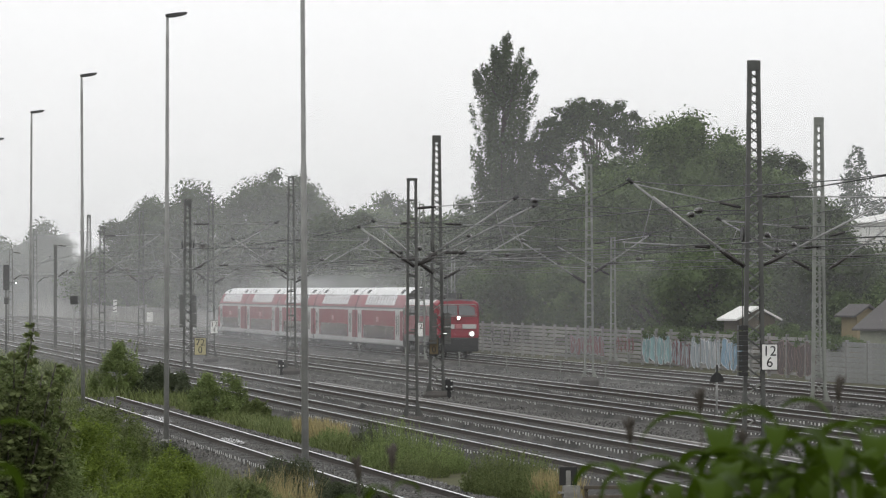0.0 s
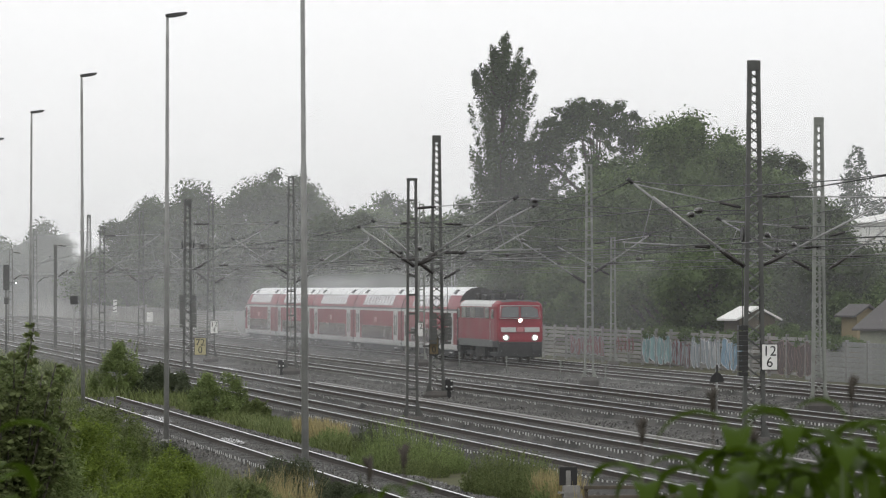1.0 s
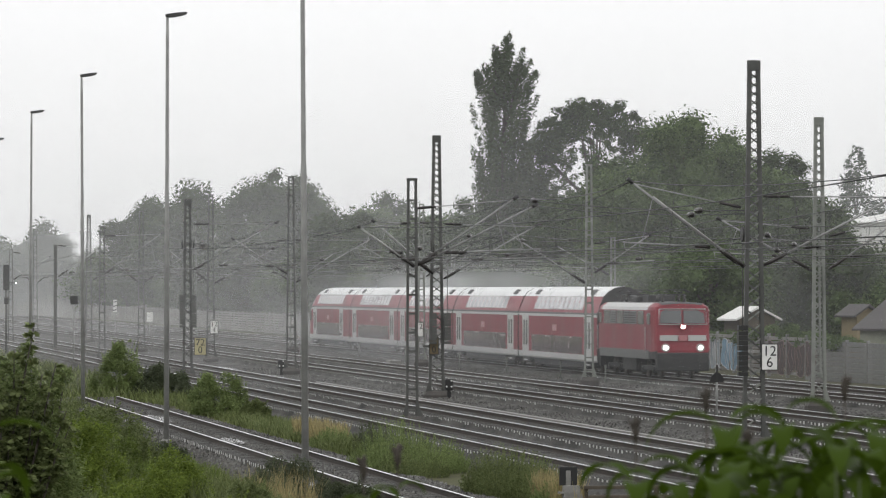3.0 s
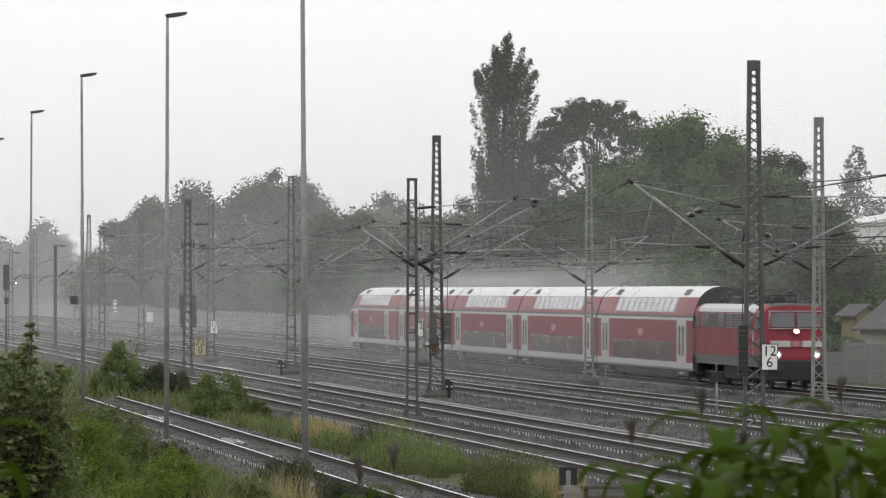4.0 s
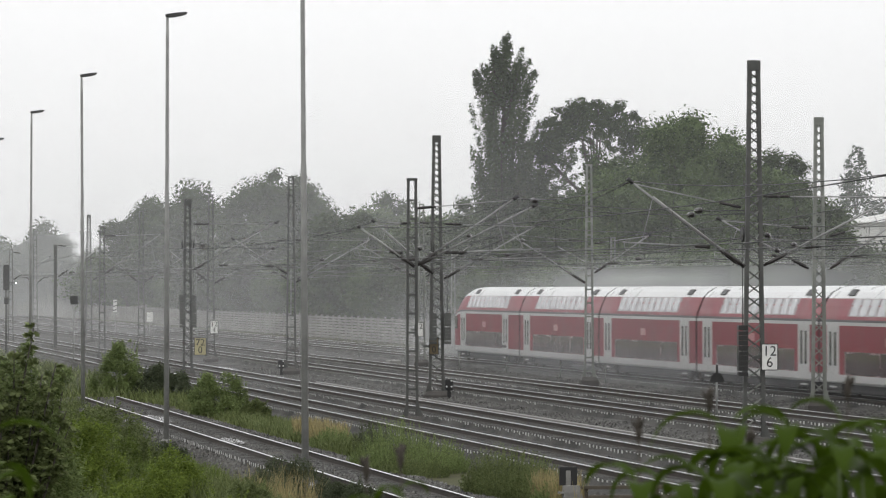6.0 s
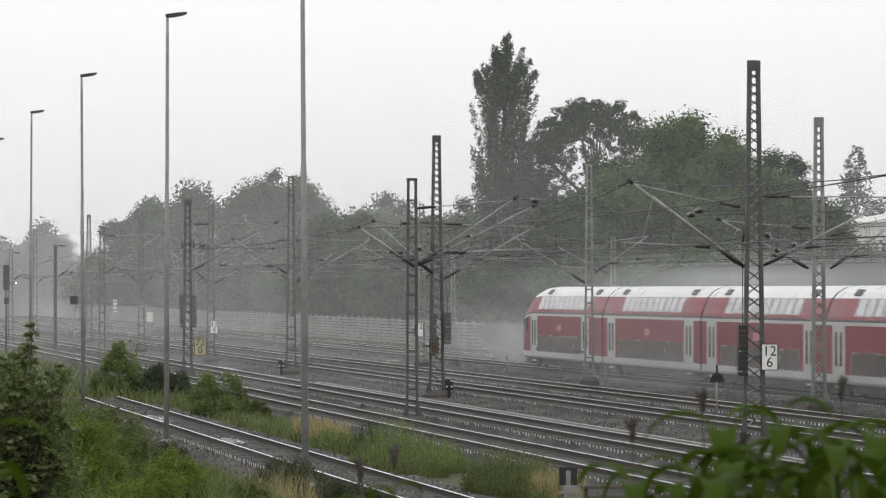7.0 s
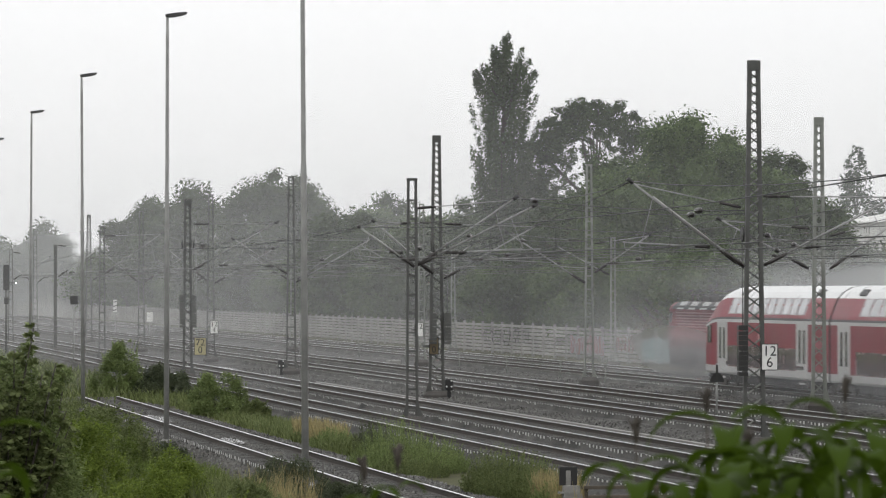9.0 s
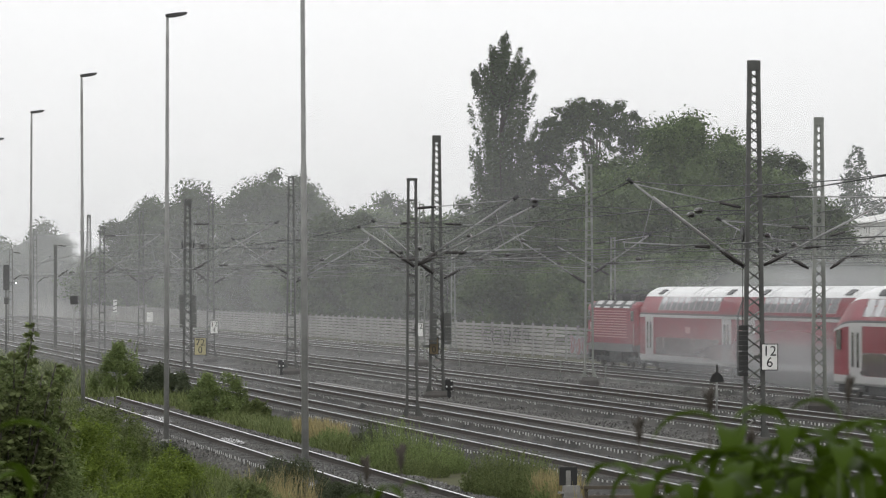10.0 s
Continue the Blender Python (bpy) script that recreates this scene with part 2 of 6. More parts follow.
def loft(bm, sections, mi=0, cap=True, closed=True, mats=None):
    """Faces between rows of points; mats gives a material index for each strip round the section."""
    rows = [[bm.verts.new(p) for p in s] for s in sections]
    n = len(rows[0])
    for a, b in zip(rows, rows[1:]):
        for k in range(n if closed else n - 1):
            f = bm.faces.new((a[k], a[(k + 1) % n], b[(k + 1) % n], b[k]))
            f.material_index = mats[k] if mats else mi
    if cap:
        bm.faces.new(rows[0][::-1]).material_index = mi
        bm.faces.new(rows[-1]).material_index = mi
    return rows


def quads_mesh(name, verts, mat, per=4):
    """One mesh of loose faces from an array of corners, per corners to a face."""
    verts = np.asarray(verts, dtype=np.float32).reshape(-1, 3)
    nf = len(verts) // per
    me = bpy.data.meshes.new(name)
    me.vertices.add(len(verts))
    me.vertices.foreach_set("co", verts.ravel())
    me.loops.add(len(verts))
    me.loops.foreach_set("vertex_index", np.arange(len(verts), dtype=np.int32))
    me.polygons.add(nf)
    me.polygons.foreach_set("loop_start", np.arange(nf, dtype=np.int32) * per)
    me.materials.append(mat)
    me.update(calc_edges=True)
    return me


def leaf_cards(rng, centres, size, up=0.3, ratio=0.6):
    """Small four-cornered leaves round given centres, turned every way."""
    n = len(centres)
    a = rng.normal(size=(n, 3))
    a[:, 2] *= 0.6
    a /= np.linalg.norm(a, axis=1)[:, None]
    b = np.cross(a, rng.normal(size=(n, 3)))
    b /= np.linalg.norm(b, axis=1)[:, None]
    s = size * rng.uniform(0.55, 1.35, (n, 1))
    a, b = a * s, b * s * ratio
    return np.stack([centres - a, centres + b * 0.9 - a * 0.1, centres + a, centres - b * 0.9 - a * 0.1], 1)
# ---- ground, ballast, tracks ----
TRACKS = {"E": 21.9, "C": 26.2, "B": 33.35, "A": 38.0, "F": 46.1, "G": 50.1}


def ground_height(x, y):
    r = math.hypot(x - 2, y)
    bank = 3.4 * max(0.0, min(1.0, (62 - r) / 45))
    bank = bank * bank * (3 - 2 * bank / 3.4) / 3.4 if bank > 0 else 0
    rise = 0.0 if x < 64 else min(1.5, (x - 64) * 0.06)
    return -0.5 + bank + rise + 0.12 * noise.noise((x * 0.11, y * 0.11, 0))


def make_ground():
    bm = bmesh.new()
    xs = [-900, -300, -120, -60] + list(range(-40, 90, 3)) + [100, 130, 180, 300, 600, 1500]
    ys = [-400, -150, -60] + list(range(-30, 130, 3)) + list(range(130, 700, 10)) + [760, 900, 1200, 2000, 4000]
    g = [[bm.verts.new((x, y, ground_height(x, y))) for x in xs] for y in ys]
    for j in range(len(ys) - 1):
        for i in range(len(xs) - 1):
            bm.faces.new((g[j][i], g[j][i + 1], g[j + 1][i + 1], g[j + 1][i]))
    return tagged(part("ground", bm, EARTH, smooth=True), "weedy dark earth and grass round the tracks", "ground", kind="structure")


make_ground()


def bed_height(x, y, x0, x1):
    """Flush with the sleepers inside each track, dropping at their ends to the lower cess."""
    near = min(abs(x - t) for t in TRACKS.values())
    if near < 1.3:
        return -0.168 + 0.006 * noise.noise((x * 1.3, y * 1.3, 3))
    z = max(-0.44, -0.34 - (near - 1.36) * 0.1)
    edge = min(x - x0, x1 - x)
    if edge < 0.9:
        z = min(z, -0.78 + edge * 0.5)
    return z + 0.04 * noise.noise((x * 1.3, y * 1.3, 3)) + 0.04 * noise.noise((x * 0.3, y * 0.2, 7))


def ballast_bed(x0, x1, name):
    """A raised bed of wet stones, with a crown under each track and a sloping shoulder."""
    bm = bmesh.new()
    xs = set(np.round(np.arange(x0, x1 + 0.01, 0.5), 2))
    for t in TRACKS.values():
        xs = {x for x in xs if abs(abs(x - t) - 1.35) > 0.12} | {round(t + s * q, 3) for s in (-1, 1) for q in (1.285, 1.36, 1.5)}
    xs = sorted(xs)
    ys = list(np.arange(60, 330, 1.5)) + list(np.arange(330, 1500, 12.0))
    rows = []
    for y in ys:
        row = []
        for x in xs:
            row.append(bm.verts.new((x, y, bed_height(x, y, x0, x1))))
        rows.append(row)
    for a, b in zip(rows, rows[1:]):
        for i in range(len(xs) - 1):
            bm.faces.new((a[i], a[i + 1], b[i + 1], b[i]))
    return tagged(part(name, bm, BALLAST, smooth=True), "wet grey-brown ballast stones under the tracks", "ballast", kind="structure")


ballast_bed(19.6, 55.5, "ballast")


def rail_mesh(y0, y1, curve=None):
    """A flat-bottomed rail: foot, web and a polished head."""
    bm = bmesh.new()
    prof = [(-0.07, -0.17), (0.07, -0.17), (0.07, -0.155), (0.012, -0.135), (0.012, -0.045), (0.036, -0.024), (0.036, -0.004),
            (0.028, 0.0), (-0.028, 0.0), (-0.036, -0.004), (-0.036, -0.024), (-0.012, -0.045), (-0.012, -0.135), (-0.07, -0.155)]
    ys = np.linspace(y0, y1, 60)
    secs = [[((curve(y) if curve else 0) + px, y, pz) for px, pz in prof] for y in ys]
    mats = [0] * 14
    for k in (6, 7, 8):
        mats[k] = 1
    mats[5] = mats[9] = 2
    loft(bm, secs, mats=mats)
    return bm


def sleeper_mesh():
    bm = bmesh.new()
    loft(bm, [[(x, -0.13, -0.36), (x, 0.13, -0.36), (x, 0.11, z), (x, -0.11, z)] for x, z in ((-1.3, -0.145), (-0.5, -0.15), (-0.3, -0.172), (0.3, -0.172), (0.5, -0.15), (1.3, -0.145))])
    return bm


def track(x, y0, y1):
    t = thing("railway_track", "straight steel railway track on wet concrete sleepers", "railway track", "tracks", m=pose(x, 0, 0))
    for s in (-0.7535, 0.7535):
        part("rail", rail_mesh(y0, y1), [RAIL_SIDE, RAIL_TOP, RAIL_CHEEK], t, "worn steel rail with a bright wet head", pose(s, 0, 0))
    one = sleeper_mesh()
    one.verts.ensure_lookup_table()
    one.verts.index_update()
    vs = np.array([v.co[:] for v in one.verts])
    fs = [[v.index for v in f.verts] for f in one.faces]
    one.free()
    # the nearer sleepers are laid singly at the end of the file, the far ones stay one joined part
    ys = np.arange(FAR_SLEEPERS, min(y1, 480), 0.6)
    verts, faces = [], []
    for i, y in enumerate(ys):
        verts += (vs + (0, y, 0)).tolist()
        faces += [[k + i * len(vs) for k in f] for f in fs]
    me = bpy.data.meshes.new("sleepers")
    me.from_pydata(verts, [], faces)
    me.materials.append(SLEEPER)
    tagged(part("far_sleeper_row", me, SLEEPER, t), "row of wet concrete sleepers far along the track", kind="stuff")
    return t


FAR_SLEEPERS = 260.0
LAID = []
for key, x in TRACKS.items():
    LAID.append((track(x, 70, 1400), 100.0, 260.0))
def siding():
    bm = bmesh.new()
    xs = np.arange(12.4, 17.6, 0.4)
    rows = []
    for y in np.arange(40, 214, 1.5):
        rows.append([bm.verts.new((x, y, (-0.23 if abs(x - 14.85) < 1.2 else -0.29 - (abs(x - 14.85) - 1.2) * 0.12) + 0.04 * noise.noise((x * 1.4, y * 1.4, 1)))) for x in xs])
    for a, b in zip(rows, rows[1:]):
        for i in range(len(xs) - 1):
            bm.faces.new((a[i], a[i + 1], b[i + 1], b[i]))
    tagged(part("siding_ballast", bm, BALLAST_OLD, smooth=True), "overgrown dark ballast under the siding", "ballast", kind="structure")


siding()


def siding_track():
    t = thing("railway_track", "overgrown siding track with dark rusty rails", "railway track", "tracks", m=pose(14.85, 0, -0.05))
    for s in (-0.7535, 0.7535):
        part("rail", rail_mesh(60, 206), [RAIL_SIDE, RAIL_TOP, RAIL_SIDE], t, "rusty rail with a bright wet head", pose(s, 0, 0))
    return t


LAID.append((siding_track(), 96.0, 206.0))
# ---- loose stones on the beds ----
def stones(n, x0, x1, y0, y1, seed, height, name, mat, size=(0.03, 0.075)):
    """Small three-faced stones strewn over a bed, thicker towards the camera."""
    rng = np.random.default_rng(seed)
    x = rng.uniform(x0, x1, n)
    y = y0 + (y1 - y0) * rng.uniform(0, 1, n) ** 1.5
    z = np.array([height(a, b) for a, b in zip(x, y)])
    s = rng.uniform(*size, n)
    a = rng.uniform(0, 6.28, n)
    base = [np.stack([x + s * np.cos(a + k) * 1.1, y + s * np.sin(a + k) * 1.1, z - 0.01], 1) for k in (0, 2.1, 4.2)]
    top = np.stack([x + s * rng.uniform(-0.5, 0.5, n), y + s * rng.uniform(-0.5, 0.5, n), z + s * rng.uniform(0.6, 1.2, n)], 1)
    tris = np.concatenate([np.stack([base[k], base[(k + 1) % 3], top], 1) for k in range(3)])
    ob = part(name, quads_mesh(name, tris, mat, 3), None)
    return tagged(ob, "wet broken ballast stones beside the rails", "stones", "ballast stones", kind="stuff")


def stone_height(x, y):
    """Stones sit low between the sleepers and leave the sleepers' ends bare."""
    near = min(abs(x - t) for t in TRACKS.values())
    return bed_height(x, y, 19.6, 55.5) - (0.04 if near < 1.28 else 0.25 if near < 1.62 else 0.0)


stones(150000, 20.0, 45.2, 112, 300, 1, lambda a, b: stone_height(a, b), "ballast_stones", STONE, (0.025, 0.065))
stones(26000, 12.8, 17.5, 96, 206, 2, lambda a, b: -0.25 if abs(a - 14.85) < 1.2 else -0.29 - (abs(a - 14.85) - 1.2) * 0.12, "siding_stones", STONE)


def puddle(x, y, w, l, z, seed):
    """A shallow flat pool of rain between the stones."""
    bm = bmesh.new()
    r = random.Random(seed)
    ph = r.uniform(0, 6)
    bm.faces.new([bm.verts.new((w * math.cos(a) * (1 + 0.3 * math.sin(3 * a + ph)), l * math.sin(a) * (1 + 0.2 * math.sin(5 * a + ph)), 0)) for a in np.linspace(0, 6.2832, 29)[:-1]])
    tagged(part("puddle", bm, POOL, None, m=pose(x, y, z)), "shallow rain puddle between the tracks", "puddle", "puddles")


POOL = bpy.data.materials.new("rain_water")
POOL.use_nodes = True
pool_nodes = POOL.node_tree.nodes
pool_nodes["Principled BSDF"].inputs["Base Color"].default_value = (0.03, 0.03, 0.028, 1)
pool_waves = pool_nodes.new("ShaderNodeTexNoise")
pool_waves.inputs["Scale"].default_value = 6.0
pool_bump = pool_nodes.new("ShaderNodeBump")
pool_bump.inputs["Strength"].default_value = 0.25
pool_gloss = pool_nodes.new("ShaderNodeMapRange")
pool_gloss.inputs["To Min"].default_value, pool_gloss.inputs["To Max"].default_value = 0.08, 0.3
POOL.node_tree.links.new(pool_waves.outputs["Fac"], pool_gloss.inputs["Value"])
POOL.node_tree.links.new(pool_gloss.outputs[0], pool_nodes["Principled BSDF"].inputs["Roughness"])
POOL.node_tree.links.new(pool_waves.outputs["Fac"], pool_bump.inputs["Height"])
POOL.node_tree.links.new(pool_bump.outputs[0], pool_nodes["Principled BSDF"].inputs["Normal"])
for i, (x, y, w, l) in enumerate(((29.6, 229, 0.35, 9), (29.3, 246, 0.25, 7), (29.7, 214, 0.2, 5), (29.2, 272, 0.4, 12), (29.5, 300, 0.35, 10), (23.9, 240, 0.25, 10), (24.1, 290, 0.3, 14), (14.9, 150, 0.35, 3), (14.8, 176, 0.4, 5), (36.0, 262, 0.2, 8))):
    puddle(x, y, w, l, -0.395 if x > 20 else -0.215, i)
# ---- trains ----
HALF = [(1.34, 0.58), (1.40, 0.68), (1.40, 0.96), (1.40, 2.98), (1.395, 3.12), (1.37, 3.22), (1.33, 3.36), (1.18, 3.78), (1.04, 4.10), (0.80, 4.36), (0.45, 4.56), (0.0, 4.63)]
# 0 red, 1 light grey stripe, 2 roof, 3 dark gutter
BANDS = [1, 1, 0, 1, 3, 0, 0, 0, 2, 2, 2]


def side_x(z):
    for (x0, z0), (x1, z1) in zip(HALF, HALF[1:]):
        if z0 <= z <= z1:
            return x0 + (x1 - x0) * (z - z0) / (z1 - z0)
    return 1.34


def skin_panel(y0, y1, z0, z1, proud, s, n=4, thick=0.012):
    """A pane or panel that follows the bowed side of a coach, s being the side."""
    bm = bmesh.new()
    zs = [z0 + (z1 - z0) * i / n for i in range(n + 1)]
    outer = [(s * (side_x(z) + proud), z) for z in zs]
    inner = [(s * (side_x(z) + proud - thick - 0.02), z) for z in zs[::-1]]
    loft(bm, [[(x, y0, z) for x, z in outer + inner], [(x, y1, z) for x, z in outer + inner]])
    bmesh.ops.recalc_face_normals(bm, faces=bm.faces)
    return bm


def mesh_of(name, bm, mat):
    me = bpy.data.meshes.new(name)
    bm.to_mesh(me)
    bm.free()
    me.materials.append(mat)
    return me


def wheelset(bm, y, r=0.46):
    for s in (-1, 1):
        tube(bm, [(s * 0.68, y, r), (s * 0.82, y, r)], r, 18)
    tube(bm, [(-0.7, y, r), (0.7, y, r)], 0.08, 8)


def bogie(parent, y, base=2.5):
    b = bmesh.new()
    for s in (-1, 1):
        box(b, s * 1.0 - 0.09, s * 1.0 + 0.09, y - base / 2 - 0.45, y + base / 2 + 0.45, 0.42, 0.66, 0, 0.03)
        for k in (-1, 1):
            box(b, s * 1.05 - 0.1, s * 1.05 + 0.1, y + k * base / 2 - 0.16, y + k * base / 2 + 0.16, 0.30, 0.62, 0, 0.03)
    box(b, -1.0, 1.0, y - 0.3, y + 0.3, 0.45, 0.75)
    g = part("bogie", b, UNDER, parent, "black wheel truck")
    for k in (-1, 1):
        w = bmesh.new()
        wheelset(w, y + k * base / 2)
        part("wheelset", w, RAIL_SIDE, g)


def make_coach(cab=False):
    c = thing("double_deck_coach", "red double-deck control coach with a rounded pale end" if cab else "red double-deck passenger coach with a pale grey roof", "railway coach", "coaches of the trains")
    L = 26.3
    full = HALF + [(-x, z) for x, z in HALF[-2::-1]]
    mats = BANDS + BANDS[::-1] + [3]
    secs = [[(x, 0.0, z) for x, z in full]]
    if cab:
        # the driver's end: roof and sides draw in towards the end
        for y, w, d in ((21.6, 1, 0), (23.0, 0.995, 0.04), (24.2, 0.985, 0.15), (25.2, 0.97, 0.38), (26.0, 0.94, 0.68), (26.6, 0.92, 0.9), (26.95, 0.895, 1.04), (27.1, 0.87, 1.15)):
            secs.append([(x * w, y - 0.16 * max(0, (z - 0.58)) * (1 - w) * 3, z if z < 2.4 else 2.4 + (z - 2.4) * (1 - d / 2.23)) for x, z in full])
    else:
        secs.append([(x, L, z) for x, z in full])
    bm = bmesh.new()
    loft(bm, secs, mats=mats, mi=0 if cab else 3)
    bm.faces.ensure_lookup_table()
    bm.faces[-2].material_index = 3
    part("body", bm, [RED, WHITE, ROOFGREY, FRAME_GREY], c)
    bm = bmesh.new()
    box(bm, -1.22, 1.22, 4.6, L - 4.6, 0.20, 0.60, 0, 0.04)
    box(bm, -1.0, 1.0, 0.6, L - 0.6, 0.55, 0.70)
    part("underframe", bm, UNDER, c)
    for y in (3.1, L - 3.1):
        bogie(c, y)
    for s in (-1, 1):
        pitch = 1.62
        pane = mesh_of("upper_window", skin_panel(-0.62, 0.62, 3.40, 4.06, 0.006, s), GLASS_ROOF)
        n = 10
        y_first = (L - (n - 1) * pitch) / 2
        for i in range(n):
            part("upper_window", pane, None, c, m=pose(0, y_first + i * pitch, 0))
        band = skin_panel(y_first - 0.95, y_first + (n - 1) * pitch + 0.95, 3.36, 4.10, 0.002, s)
        part("upper_window_band", band, BAND_GREY, c, "grey band round the upper windows")
        low = mesh_of("lower_window", skin_panel(-0.93, 0.93, 1.02, 1.84, 0.008, s, 1), GLASS_LOW)
        for i in range(8):
            y = 5.75 + i * 2.11
            part("lower_window", low, None, c, m=pose(0, y, 0))
        part("lower_window_band", skin_panel(4.6, L - 4.6, 0.97, 1.92, 0.003, s, 1), DIM, c, "dark band round the lower windows")
        for y in ((5.2, L - 4.0) if cab else (2.8, L - 2.5)):
            d = part("door", skin_panel(y - 1.15, y + 1.15, 0.66, 2.98, 0.012, s, 3), WHITE, c, "light grey double door")
            for k in (-0.45, 0.45):
                part("door_window", skin_panel(y + k - 0.20, y + k + 0.20, 1.30, 2.72, 0.022, s, 2), GLASS, d)
            st = bmesh.new()
            box(st, s * 1.30 - 0.12, s * 1.30 + 0.12, y - 0.55, y + 0.55, 0.40, 0.47, 0, 0.01)
            part("step", st, WHITE, c, "pale folding step")
            sk = bmesh.new()
            box(sk, s * 1.25 - 0.11, s * 1.25 + 0.11, y - 1.5, y + 1.5, 0.32, 0.60)
            part("step_box", sk, UNDER, c)
        lg = mesh_of("emblem", skin_panel(-0.7, 0.7, 2.18, 2.52, 0.006, s, 1), PINK)
        part("emblem", lg, None, c, "small pale square emblem", pose(0, L * 0.52, 0))
        for y in ((3.9, 19.5) if cab else (3.9, L - 3.9)):
            v = bmesh.new()
            z0, z1 = 4.20, 4.42
            loft(v, [[(s * side_x(z0) + s * 0.04, y - 0.75, z0 + 0.04), (s * side_x(z0) + s * 0.04, y + 0.45, z0 + 0.04), (s * side_x(z1) + s * 0.03, y + 0.75, z1 + 0.06), (s * side_x(z1) + s * 0.03, y - 0.45, z1 + 0.06)],
                     [(s * side_x(z0) - s * 0.06, y - 0.75, z0 - 0.04), (s * side_x(z0) - s * 0.06, y + 0.45, z0 - 0.04), (s * side_x(z1) - s * 0.06, y + 0.75, z1 - 0.05), (s * side_x(z1) - s * 0.06, y - 0.45, z1 - 0.05)]])
            bmesh.ops.recalc_face_normals(v, faces=v.faces)
            part("roof_vent", v, FRAME_GREY, c, "dark slanted roof vent")
        if cab:
            part("cab_side_window", skin_panel(25.0, 25.9, 2.0, 2.8, 0.0, s, 1), GLASS, c)
    if cab:
        w = bmesh.new()
        loft(w, [[(-1.05, 27.12, 2.05), (1.05, 27.12, 2.05), (0.98, 27.0, 3.0), (-0.98, 27.0, 3.0)], [(-1.05, 26.8, 2.05), (1.05, 26.8, 2.05), (0.98, 26.7, 3.0), (-0.98, 26.7, 3.0)]])
        bmesh.ops.recalc_face_normals(w, faces=w.faces)
        part("windscreen", w, GLASS, c)
        pl = bmesh.new()
        box(pl, -1.1, 1.1, 24.6, 26.8, 0.22, 0.62, 0, 0.08)
        part("snow_plough", pl, UNDER, c)
    for y in ((-0.26,) if cab else (-0.26, L)):
        g = bmesh.new()
        box(g, -0.72, 0.72, y, y + 0.26, 1.0, 3.2, 0, 0.03)
        part("gangway_bellows", g, UNDER, c, "black rubber gangway")
    return c


PINK = material("faded_pink_emblem", (0.40, 0.15, 0.16), 0.4, 0, 0.1)
DIM = material("smoked_grey_band", (0.12, 0.065, 0.068), 0.25, 0, 0.25, 1, 10, coat=0.3)
LOCO_L = 16.4


def loco_outline(w, top, low):
    return [(1.42 * w, low), (1.5 * w, low + 0.35), (1.5 * w, 3.44), (1.44 * w, 3.60), (1.16 * w, top - 0.04), (0.6 * w, top), (0, top + 0.03)]


